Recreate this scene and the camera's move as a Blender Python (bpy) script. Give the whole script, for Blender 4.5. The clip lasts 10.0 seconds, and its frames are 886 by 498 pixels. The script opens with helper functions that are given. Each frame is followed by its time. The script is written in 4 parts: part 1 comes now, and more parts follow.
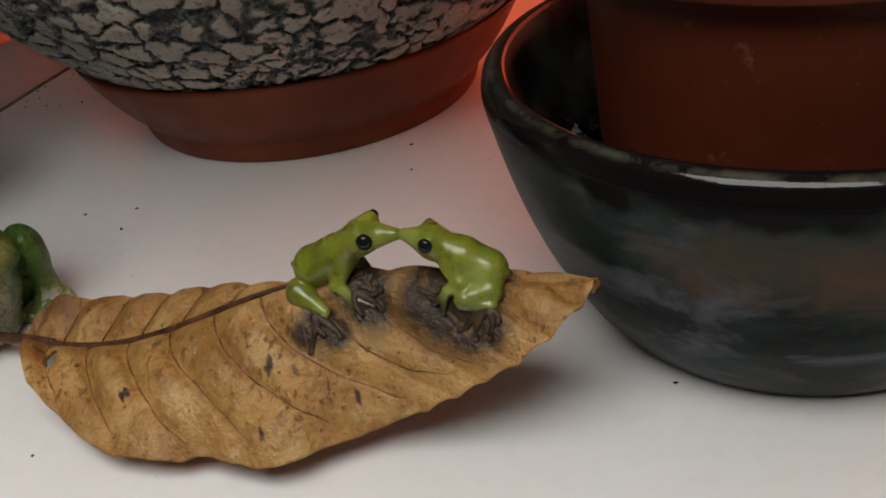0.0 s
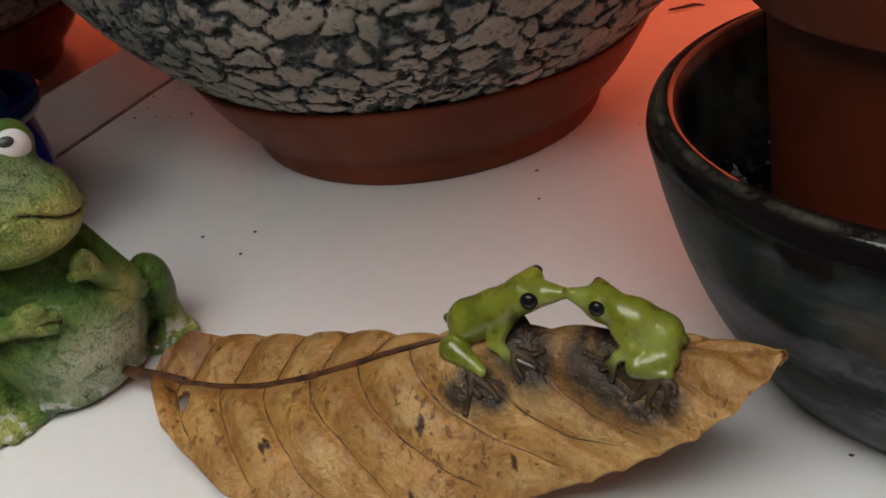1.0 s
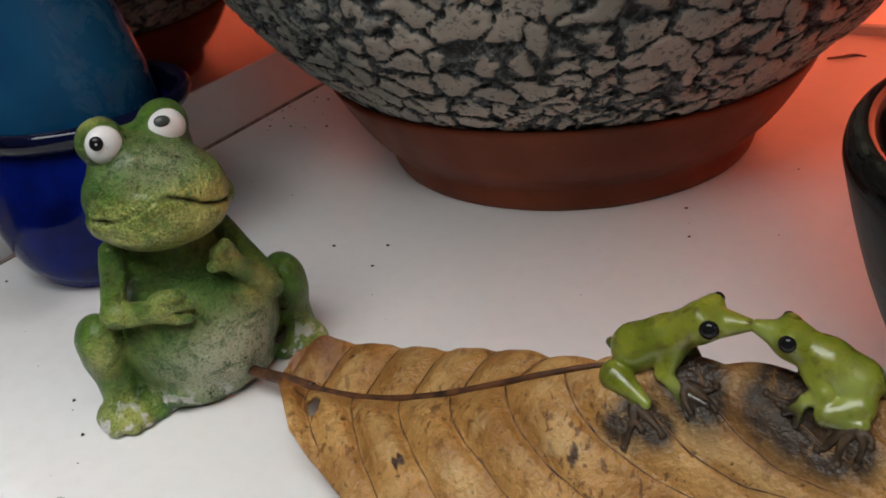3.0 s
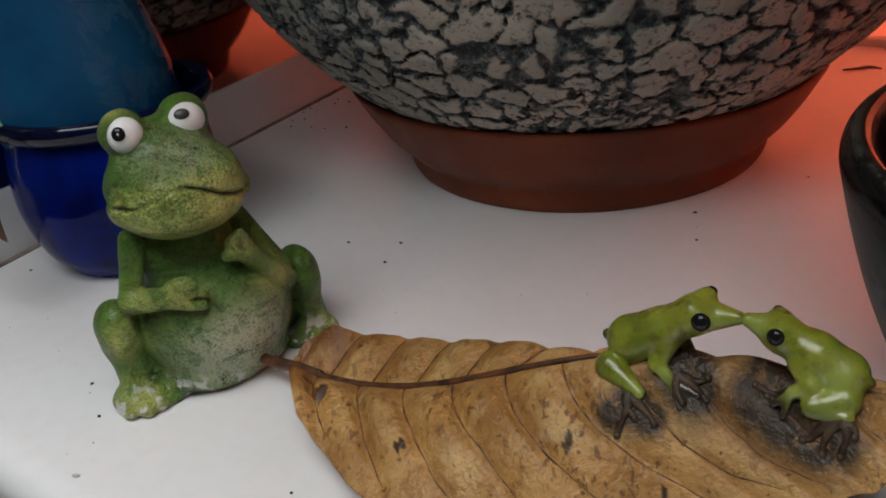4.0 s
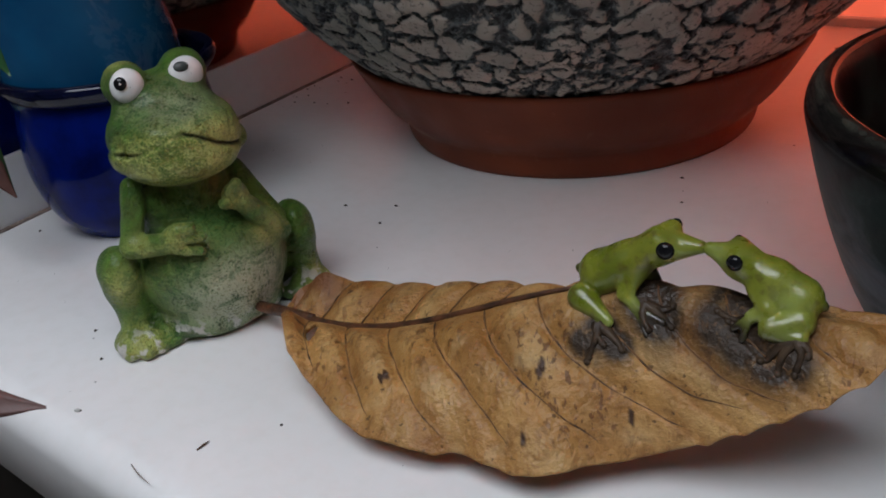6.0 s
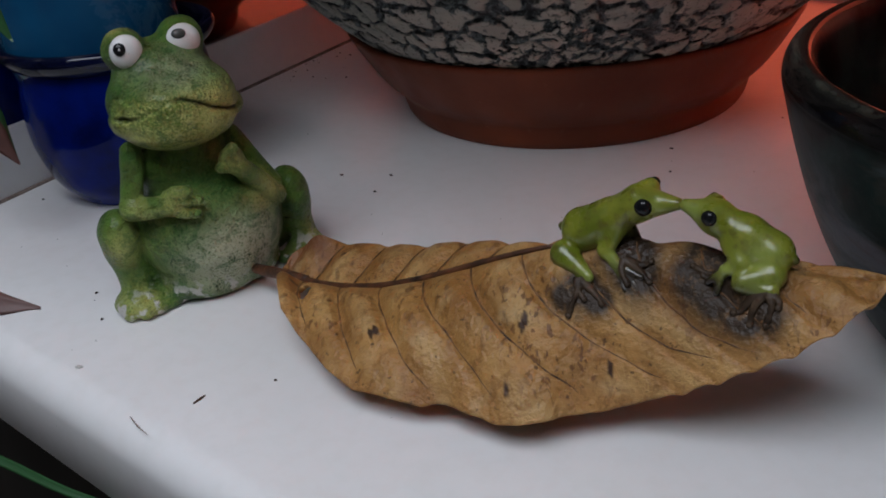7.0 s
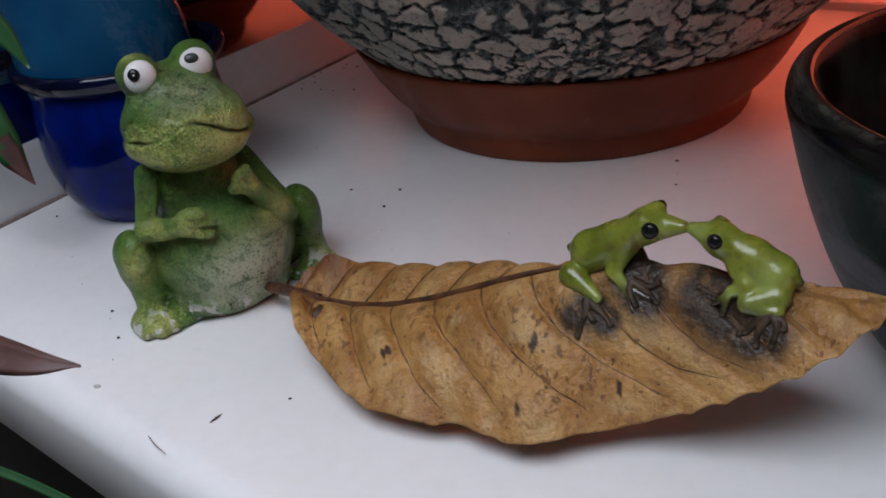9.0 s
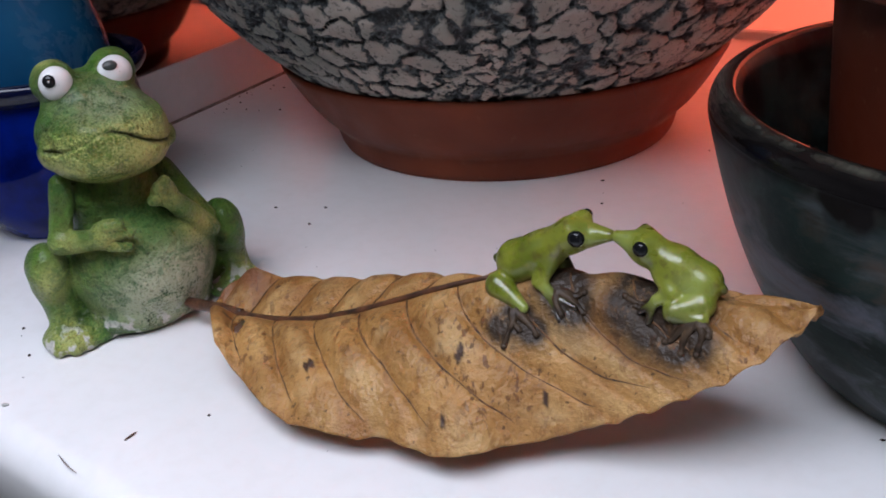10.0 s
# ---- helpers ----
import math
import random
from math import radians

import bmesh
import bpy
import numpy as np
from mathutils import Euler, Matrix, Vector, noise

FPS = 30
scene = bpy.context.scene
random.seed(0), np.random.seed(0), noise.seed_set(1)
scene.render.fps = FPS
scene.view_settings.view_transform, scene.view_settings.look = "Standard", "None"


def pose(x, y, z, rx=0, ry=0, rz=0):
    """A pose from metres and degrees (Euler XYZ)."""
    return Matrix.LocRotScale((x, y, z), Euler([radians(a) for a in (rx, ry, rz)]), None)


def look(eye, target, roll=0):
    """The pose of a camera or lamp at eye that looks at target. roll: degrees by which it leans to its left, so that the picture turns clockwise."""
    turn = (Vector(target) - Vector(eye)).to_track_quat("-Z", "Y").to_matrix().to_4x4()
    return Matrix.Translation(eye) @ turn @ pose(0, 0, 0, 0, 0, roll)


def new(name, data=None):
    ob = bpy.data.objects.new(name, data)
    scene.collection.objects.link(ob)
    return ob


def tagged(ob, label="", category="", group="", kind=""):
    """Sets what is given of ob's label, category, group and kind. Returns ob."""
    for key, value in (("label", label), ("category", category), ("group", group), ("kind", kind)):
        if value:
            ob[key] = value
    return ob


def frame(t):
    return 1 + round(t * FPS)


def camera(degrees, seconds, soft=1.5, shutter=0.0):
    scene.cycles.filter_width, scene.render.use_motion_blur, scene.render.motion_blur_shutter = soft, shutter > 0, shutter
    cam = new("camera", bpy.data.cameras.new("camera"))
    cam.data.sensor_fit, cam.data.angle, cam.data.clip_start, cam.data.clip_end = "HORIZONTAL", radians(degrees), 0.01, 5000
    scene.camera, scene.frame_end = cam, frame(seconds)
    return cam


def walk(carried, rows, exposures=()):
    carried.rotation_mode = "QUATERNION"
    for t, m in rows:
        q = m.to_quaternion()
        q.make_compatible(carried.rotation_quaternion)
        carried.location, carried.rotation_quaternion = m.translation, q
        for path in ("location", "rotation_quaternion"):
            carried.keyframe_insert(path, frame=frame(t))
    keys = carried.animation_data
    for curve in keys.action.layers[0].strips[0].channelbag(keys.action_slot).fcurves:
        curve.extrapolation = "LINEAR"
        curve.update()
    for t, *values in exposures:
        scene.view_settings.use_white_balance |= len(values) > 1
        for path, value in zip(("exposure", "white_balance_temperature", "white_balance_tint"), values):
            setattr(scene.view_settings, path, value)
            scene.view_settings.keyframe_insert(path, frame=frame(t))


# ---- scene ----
cam = camera(46.7, 10.0, soft=1.8)
# seconds, eye x y z in metres, yaw, pitch, roll in degrees
PATH = [
    (0.0, 0.0507, -0.4462, 0.1716, 0.40, -30.85, -8.50),
    (0.5, 0.0408, -0.4339, 0.1705, 3.53, -31.08, -9.48),
    (1.0, 0.0293, -0.4247, 0.1796, 4.48, -30.85, -9.11),
    (1.5, 0.0295, -0.4203, 0.1794, 6.00, -30.23, -7.30),
    (2.0, 0.0195, -0.4134, 0.1745, 7.51, -29.37, -6.82),
    (2.5, 0.0149, -0.4127, 0.1711, 9.17, -28.57, -6.78),
    (3.0, 0.0108, -0.4159, 0.1660, 9.81, -27.44, -6.46),
    (4.5, 0.0193, -0.4263, 0.1654, 11.71, -26.69, -5.69),
    (5.0, 0.0199, -0.4276, 0.1654, 11.62, -26.66, -5.49),
    (6.5, 0.0300, -0.4474, 0.1528, 12.39, -26.30, -6.02),
    (7.0, 0.0319, -0.4503, 0.1536, 12.54, -27.15, -5.96),
    (7.5, 0.0310, -0.4522, 0.1554, 12.34, -27.94, -5.64),
    (8.0, 0.0309, -0.4572, 0.1610, 12.31, -28.52, -5.47),
    (8.5, 0.0293, -0.4551, 0.1639, 12.31, -28.37, -6.07),
    (9.0, 0.0316, -0.4521, 0.1612, 12.89, -27.22, -6.62),
    (9.5, 0.0280, -0.4382, 0.1528, 12.21, -26.37, -6.38),
    (10.0, 0.0317, -0.4512, 0.1541, 8.27, -25.71, -4.40),
]
EXPOSURES = [(0.0, -0.03, 7000, 10), (1.5, 0.07, 6900, 9), (3.0, 0.17, 6700, 9), (4.5, -0.18, 6450, 10), (5.0, 0.02, 6350, 10), (6.5, -0.33, 6050, 13), (8.0, -0.44, 6000, 13), (9.0, -0.08, 5950, 14), (9.5, -0.02, 5900, 15), (10.0, 0.42, 5850, 17)]
walk(cam, [(t, pose(x, y, z, 90 + p, 0, w) @ pose(0, 0, 0, 0, 0, r)) for t, x, y, z, w, p, r in PATH], EXPOSURES)

# ---- light ----
CM = 0.01
SILL = pose(0, 0, 0, 0, 0, -23.3)  # the window recess: its x runs along the back, its y into the wall


def recess(a, b, z):
    """A place in the recess's own axes, in centimetres, as a world place in metres."""
    return SILL @ Vector((a * CM, b * CM, z * CM))


world = bpy.data.worlds.new("world")
scene.world = world
world.use_nodes = True
sky = world.node_tree.nodes.new("ShaderNodeTexSky")
sky.sky_type, sky.sun_disc, sky.sun_elevation, sky.sun_rotation = "NISHITA", False, radians(40), radians(120)
world.node_tree.nodes["Background"].inputs["Strength"].default_value = 0.08
world.node_tree.links.new(sky.outputs[0], world.node_tree.nodes["Background"].inputs["Color"])


def area_lamp(name, power, colour, width, height, eye, target):
    data = bpy.data.lights.new(name, "AREA")
    data.shape, data.size, data.size_y, data.energy, data.color = "RECTANGLE", width, height, power, colour
    ob = new(name, data)
    ob.matrix_world = look(eye, target)
    return ob


# daylight in the room's window, and daylight behind the red blind
area_lamp("window_daylight", 12.0, (0.95, 0.98, 1.0), 0.8, 0.7, recess(14, -63, 97), recess(0, -26, 0))
area_lamp("blind_daylight", 7.0, (1.0, 0.93, 0.85), 1.0, 0.5, recess(28, 30, 28), recess(28, 0, 28))


# ---- materials ----
class Nodes:
    """A small hand for building node materials."""

    def __init__(self, name):
        self.mat = bpy.data.materials.new(name)
        self.mat.use_nodes = True
        self.tree = self.mat.node_tree
        self.bsdf = self.tree.nodes["Principled BSDF"]
        self.coords = self.tree.nodes.new("ShaderNodeTexCoord")

    def node(self, kind, **values):
        n = self.tree.nodes.new(kind)
        for key, value in values.items():
            n.inputs[key].default_value = value
        return n

    def link(self, a, b):
        self.tree.links.new(a, b)

    def noise(self, scale, detail=4.0, rough=0.55, space="Object", distort=0.0):
        n = self.node("ShaderNodeTexNoise", Scale=scale, Detail=detail, Roughness=rough, Distortion=distort)
        self.link(self.coords.outputs[space], n.inputs["Vector"])
        return n.outputs["Fac"]

    def attribute(self, name):
        n = self.tree.nodes.new("ShaderNodeAttribute")
        n.attribute_name = name
        return n.outputs["Fac"]

    def ramp(self, fac, low, high, a=0.0, b=1.0):
        n = self.node("ShaderNodeMapRange")
        n.inputs["From Min"].default_value, n.inputs["From Max"].default_value = low, high
        n.inputs["To Min"].default_value, n.inputs["To Max"].default_value = a, b
        self.link(fac, n.inputs["Value"])
        return n.outputs["Result"]

    def times(self, a, b):
        n = self.tree.nodes.new("ShaderNodeMath")
        n.operation = "MULTIPLY"
        self.link(a, n.inputs[0])
        if isinstance(b, (int, float)):
            n.inputs[1].default_value = b
        else:
            self.link(b, n.inputs[1])
        return n.outputs[0]

    def plus(self, a, b):
        n = self.tree.nodes.new("ShaderNodeMath")
        n.operation = "ADD"
        self.link(a, n.inputs[0])
        self.link(b, n.inputs[1])
        return n.outputs[0]

    def mix(self, fac, a, b):
        """Colours: tuples or sockets."""
        n = self.tree.nodes.new("ShaderNodeMix")
        n.data_type = "RGBA"
        for socket, value in ((n.inputs[0], fac), (n.inputs[6], a), (n.inputs[7], b)):
            if isinstance(value, tuple):
                socket.default_value = (*value, 1.0)
            elif isinstance(value, (int, float)):
                socket.default_value = value
            else:
                self.link(value, socket)
        return n.outputs[2]

    def bump(self, height, strength, distance):
        n = self.node("ShaderNodeBump", Strength=strength, Distance=distance)
        self.link(height, n.inputs["Height"])
        self.link(n.outputs[0], self.bsdf.inputs["Normal"])

    def done(self, colour, rough=0.5, **values):
        for key, value in (("Base Color", colour), ("Roughness", rough)):
            if isinstance(value, tuple):
                self.bsdf.inputs[key].default_value = (*value, 1.0)
            elif isinstance(value, (int, float)):
                self.bsdf.inputs[key].default_value = value
            else:
                self.link(value, self.bsdf.inputs[key])
        for key, value in values.items():
            self.bsdf.inputs[key.replace("_", " ")].default_value = value
        return self.mat


def make_white_sill():
    m = Nodes("white_painted_sill")
    broad = m.ramp(m.noise(9.0, 3), 0.35, 0.7)
    fine = m.ramp(m.noise(160.0, 4), 0.45, 0.75)
    base = m.mix(broad, (0.79, 0.78, 0.77), (0.73, 0.725, 0.71))
    base = m.mix(m.times(fine, 0.25), base, (0.66, 0.64, 0.6))
    m.bump(m.noise(240.0, 3), 0.06, 0.0006)
    return m.done(base, m.ramp(m.noise(40.0), 0.3, 0.7, 0.3, 0.42))


def make_plain(name, a, b, scale, rough, bump=0.0, **values):
    m = Nodes(name)
    base = m.mix(m.ramp(m.noise(scale, 5), 0.35, 0.68), a, b)
    if bump:
        m.bump(m.noise(scale * 4, 4), bump, 0.0008)
    return m.done(base, rough, **values)


def make_terracotta(name, a, b, rough):
    m = Nodes(name)
    base = m.mix(m.ramp(m.noise(28.0, 4), 0.35, 0.7), a, b)
    scuff = m.ramp(m.noise(190.0, 5, 0.7), 0.62, 0.78)
    base = m.mix(m.times(scuff, 0.4), base, (0.42, 0.2, 0.12))
    base = m.mix(m.times(m.ramp(m.noise(7.0, 3), 0.45, 0.65), 0.5), base, (0.09, 0.02, 0.008))
    m.bump(m.noise(320.0, 4), 0.15, 0.0005)
    return m.done(base, m.ramp(m.noise(60.0), 0.3, 0.7, rough - 0.08, rough + 0.1), Specular_IOR_Level=0.25)


def make_crust():
    m = Nodes("bark_crackle_glaze")
    crust = m.attribute("crust")
    tone = m.ramp(m.noise(55.0, 4), 0.35, 0.7)
    plate = m.mix(tone, (0.53, 0.465, 0.39), (0.36, 0.33, 0.285))
    plate = m.mix(m.ramp(m.noise(16.0, 3), 0.5, 0.66, 0.0, 0.7), plate, (0.22, 0.235, 0.2))
    pits = m.ramp(m.noise(520.0, 4, 0.65, distort=0.6), 0.555, 0.62)
    plate = m.mix(m.times(pits, 0.75), plate, (0.1, 0.1, 0.1))
    speckle = m.ramp(m.noise(380.0, 4, 0.7), 0.42, 0.6)
    gap = m.mix(speckle, (0.014, 0.017, 0.02), (0.17, 0.19, 0.19))
    edge = m.plus(crust, m.ramp(m.noise(300.0, 6, 0.75), 0.25, 0.75, -0.42, 0.42))
    gap = m.mix(m.ramp(edge, 0.02, 0.22), (0.008, 0.009, 0.011), gap)
    base = m.mix(m.ramp(edge, 0.42, 0.62), gap, plate)
    m.bump(m.plus(m.times(m.noise(420.0, 4, 0.65), 0.7), m.ramp(edge, 0.3, 0.62)), 0.7, 0.0008)
    return m.done(base, m.ramp(edge, 0.3, 0.6, 0.55, 0.8))


def make_dark_glaze():
    m = Nodes("dark_green_glaze")
    high = m.attribute("height")
    flat = m.node("ShaderNodeMapping", Scale=(1.0, 1.0, 2.2))
    m.link(m.coords.outputs["Object"], flat.inputs["Vector"])

    def streaks(scale, detail, distort, low, high):
        n = m.node("ShaderNodeTexNoise", Scale=scale, Detail=detail, Roughness=0.6, Distortion=distort)
        m.link(flat.outputs[0], n.inputs["Vector"])
        return m.ramp(n.outputs["Fac"], low, high)

    base = m.mix(streaks(16.0, 4, 0.4, 0.38, 0.64), (0.006, 0.009, 0.008), (0.026, 0.04, 0.036))
    base = m.mix(m.times(streaks(17.0, 6, 0.9, 0.5, 0.62), 0.9), base, (0.095, 0.055, 0.036))
    base = m.mix(m.times(streaks(27.0, 6, 0.8, 0.52, 0.66), 0.8), base, (0.1, 0.105, 0.125))
    band = m.times(m.ramp(high, 0.6, 0.8), m.ramp(m.noise(22.0, 5, 0.65), 0.32, 0.56))
    base = m.mix(m.times(band, 0.7), base, (0.022, 0.04, 0.036))
    base = m.mix(m.times(m.ramp(m.noise(240.0, 5, 0.75), 0.5, 0.7), 0.3), base, (0.045, 0.047, 0.045))
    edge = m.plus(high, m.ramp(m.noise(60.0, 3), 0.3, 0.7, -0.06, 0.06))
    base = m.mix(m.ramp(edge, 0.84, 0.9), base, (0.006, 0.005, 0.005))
    # pale line of thin glaze on the lip, also painted as its edge highlight
    lip_break_glint = m.times(m.attribute("lip"), m.ramp(m.noise(130.0, 4, 0.65), 0.4, 0.62))
    base = m.mix(m.times(lip_break_glint, 0.7), base, (0.1, 0.1, 0.075))
    m.bump(m.noise(90.0, 4), 0.18, 0.0012)
    m.link(m.ramp(high, 0.915, 0.945, 0.05, 0.32), m.bsdf.inputs["Specular IOR Level"])
    return m.done(base, m.ramp(high, 0.915, 0.945, 0.36, 0.1))


def make_frog_paint():
    m = Nodes("weathered_green_paint")
    belly, yellow, wash = m.attribute("belly"), m.attribute("yellow"), m.attribute("wash")
    fine = m.noise(1500.0, 3, 0.65)
    medium = m.noise(190.0, 4, 0.6)
    broad = m.noise(70.0, 3)
    base = m.mix(m.ramp(medium, 0.3, 0.66), (0.003, 0.03, 0.002), (0.05, 0.195, 0.008))
    base = m.mix(m.times(m.attribute("chest"), m.ramp(medium, 0.25, 0.6, 0.2, 0.75)), base, (0.075, 0.22, 0.055))
    sponge = m.ramp(m.plus(m.times(fine, 1.5), m.times(broad, 1.2)), 1.04, 1.42)
    # yellow sponge paint, lightened so the muzzle also carries a painted highlight
    base = m.mix(m.times(yellow, 0.75), base, (0.22, 0.32, 0.04))
    base = m.mix(m.times(sponge, m.ramp(yellow, 0.0, 0.7, 0.12, 1.0)), base, (0.56, 0.58, 0.17))
    ochre = m.times(m.ramp(m.noise(420.0, 4, 0.7), 0.54, 0.64), m.ramp(yellow, 0.0, 0.7, 0.12, 0.6))
    base = m.mix(ochre, base, (0.3, 0.25, 0.03))
    pale = m.times(m.ramp(m.plus(m.times(fine, 1.5), m.times(medium, 1.0)), 0.92, 1.26), belly)
    base = m.mix(pale, base, (0.56, 0.58, 0.38))
    patch = m.ramp(m.noise(95.0, 5, 0.65, distort=1.5), 0.54, 0.6)
    base = m.mix(m.times(patch, 0.5), base, (0.02, 0.11, 0.012))
    speck = m.ramp(m.noise(900.0, 3, 0.55), 0.6, 0.68)
    base = m.mix(m.times(speck, 0.45), base, (0.008, 0.03, 0.006))
    chips = m.times(m.ramp(m.noise(240.0, 3, 0.5), 0.54, 0.6), m.attribute("chips"))
    base = m.mix(chips, base, (0.7, 0.68, 0.62))
    base = m.mix(wash, base, (0.012, 0.02, 0.008))
    m.bump(m.plus(m.times(fine, 0.5), m.plus(m.times(m.noise(480.0, 3, 0.6), 0.8), medium)), 1.0, 0.0026)
    return m.done(base, m.ramp(medium, 0.3, 0.7, 0.26, 0.45), Coat_Weight=0.2, Coat_Roughness=0.2, Specular_IOR_Level=0.4)


def make_lime():
    m = Nodes("glossy_lime_resin")
    dark = m.attribute("dark")
    base = m.mix(m.ramp(m.noise(120.0, 3), 0.38, 0.64), (0.125, 0.155, 0.01), (0.23, 0.245, 0.024))
    base = m.mix(m.times(m.ramp(m.noise(300.0, 4, 0.6), 0.54, 0.64), 0.6), base, (0.085, 0.06, 0.014))
    base = m.mix(m.attribute("pale"), base, (0.32, 0.38, 0.09))
    base = m.mix(dark, base, (0.028, 0.02, 0.013))
    m.bump(m.noise(420.0, 4), 0.35, 0.0006)
    return m.done(base, m.ramp(m.noise(200.0), 0.35, 0.65, 0.2, 0.4), Subsurface_Weight=0.12, Subsurface_Radius=(0.004, 0.005, 0.001), Subsurface_Scale=0.5, Coat_Weight=0.3, Coat_Roughness=0.08)


def make_leaf():
    m = Nodes("dry_leaf_resin")
    stain, spot, ridge = m.attribute("stain"), m.attribute("spot"), m.attribute("ridge")
    broad = m.ramp(m.noise(34.0, 4, distort=0.5), 0.36, 0.64)
    base = m.mix(broad, (0.43, 0.225, 0.064), (0.24, 0.1, 0.021))
    base = m.mix(m.times(ridge, m.ramp(m.noise(60.0, 4), 0.4, 0.62, 0.0, 0.55)), base, (0.58, 0.38, 0.15))
    grain = m.ramp(m.noise(230.0, 5, 0.7, distort=0.9), 0.5, 0.63)
    base = m.mix(m.times(grain, 0.55), base, (0.19, 0.075, 0.016))
    stretch = m.node("ShaderNodeMapping", Scale=(1.0, 0.4, 0.6), Rotation=(0.0, 0.0, 0.5))
    m.link(m.coords.outputs["Object"], stretch.inputs["Vector"])
    lines = m.node("ShaderNodeTexNoise", Scale=560.0, Detail=3.0, Roughness=0.6, Distortion=0.5)
    m.link(stretch.outputs[0], lines.inputs["Vector"])
    dash = m.times(m.ramp(lines.outputs["Fac"], 0.56, 0.62), m.ramp(m.noise(48.0, 3), 0.42, 0.58))
    base = m.mix(m.times(dash, 0.8), base, (0.11, 0.04, 0.01))
    pale = m.ramp(m.noise(80.0, 3), 0.58, 0.72)
    base = m.mix(m.times(pale, 0.35), base, (0.6, 0.44, 0.22))
    fleck = m.ramp(m.noise(520.0, 3, 0.5), 0.66, 0.7)
    base = m.mix(m.times(fleck, 0.7), base, (0.05, 0.022, 0.01))
    edge = m.times(stain, m.ramp(m.noise(170.0, 6, 0.7, distort=0.6), 0.14, 0.46))
    base = m.mix(m.times(edge, 0.97), base, (0.024, 0.015, 0.009))
    base = m.mix(m.attribute("burnt"), base, (0.16, 0.055, 0.018))
    base = m.mix(spot, base, (0.05, 0.022, 0.01))
    m.bump(m.plus(m.noise(150.0, 5, 0.6), m.times(m.noise(600.0, 3), 0.4)), 0.9, 0.0014)
    return m.done(base, m.ramp(m.noise(90.0), 0.3, 0.7, 0.36, 0.58), Specular_IOR_Level=0.45)


def make_dusty_glaze():
    m = Nodes("frosted_blue_glaze")
    base = m.mix(m.ramp(m.noise(30.0, 4), 0.35, 0.68), (0.004, 0.055, 0.14), (0.009, 0.09, 0.2))
    dust = m.times(m.ramp(m.noise(70.0, 6, 0.75, distort=0.8), 0.5, 0.68), m.ramp(m.noise(14.0, 2), 0.42, 0.62))
    base = m.mix(m.times(dust, 0.45), base, (0.16, 0.3, 0.36))
    m.bump(m.noise(260.0, 4), 0.12, 0.0006)
    return m.done(base, m.ramp(dust, 0.0, 0.6, 0.26, 0.5))


def make_blind():
    m = Nodes("red_blind_cloth")
    weave = m.noise(700.0, 3)
    base = m.mix(m.ramp(m.noise(14.0, 3), 0.35, 0.7), (0.94, 0.43, 0.32), (0.89, 0.39, 0.28))
    light = m.tree.nodes.new("ShaderNodeBsdfTranslucent")
    m.link(base, light.inputs["Color"])
    m.bump(weave, 0.1, 0.0004)
    m.done(base, 0.7)
    both = m.node("ShaderNodeMixShader", Fac=0.7)
    m.link(m.bsdf.outputs[0], both.inputs[1])
    m.link(light.outputs[0], both.inputs[2])
    m.link(both.outputs[0], m.tree.nodes["Material Output"].inputs["Surface"])
    return m.mat


WHITE = make_white_sill()
WALL = make_plain("room_wall_paint", (0.55, 0.53, 0.5), (0.48, 0.465, 0.44), 6.0, 0.8, 0.1)
FLOOR = make_plain("dark_floor", (0.09, 0.065, 0.045), (0.06, 0.045, 0.03), 8.0, 0.6, 0.1)
# near black: the shade under the sill is put into this colour
DARK = make_plain("dark_room_shade", (0.02, 0.016, 0.013), (0.012, 0.01, 0.008), 20.0, 0.6, 0.1)
CEILING = make_plain("ceiling_paint", (0.72, 0.71, 0.69), (0.66, 0.65, 0.63), 5.0, 0.85, 0.05)
GROUT = make_plain("dirty_joint", (0.1, 0.065, 0.05), (0.34, 0.27, 0.23), 90.0, 0.9, 0.2)
MIRROR = make_plain("mirror_silver", (0.66, 0.63, 0.62), (0.6, 0.58, 0.57), 30.0, 0.05, Metallic=1.0)
BLIND = make_blind()
TERRACOTTA = make_terracotta("brown_terracotta", (0.22, 0.045, 0.013), (0.15, 0.028, 0.009), 0.5)
POT_CLAY = make_terracotta("red_clay_pot", (0.12, 0.022, 0.008), (0.075, 0.014, 0.005), 0.55)
CRUST = make_crust()
GLAZE = make_dark_glaze()
BLACK_GRIT = make_plain("black_wet_grit", (0.006, 0.006, 0.006), (0.02, 0.018, 0.016), 400.0, 0.2, 0.4)
SOIL = make_plain("dark_soil", (0.02, 0.014, 0.01), (0.045, 0.032, 0.022), 300.0, 0.9, 0.5)
FROG = make_frog_paint()
EYE_WHITE_GLINT = make_plain("eye_white_glint_paint", (0.8, 0.8, 0.78), (0.72, 0.72, 0.7), 260.0, 0.35, 0.05)
BLACK = make_plain("black_gloss", (0.006, 0.006, 0.007), (0.012, 0.012, 0.013), 200.0, 0.12, Specular_IOR_Level=0.25)
PUPIL_GREY = make_plain("pupil_grey_paint", (0.035, 0.04, 0.035), (0.06, 0.065, 0.06), 300.0, 0.4)
LIME = make_lime()
LEAF = make_leaf()
VEIN = make_plain("leaf_vein", (0.2, 0.09, 0.026), (0.02, 0.009, 0.004), 420.0, 0.6, 0.4)
STEM = make_plain("leaf_stem", (0.12, 0.045, 0.018), (0.022, 0.01, 0.006), 240.0, 0.45, 0.4)
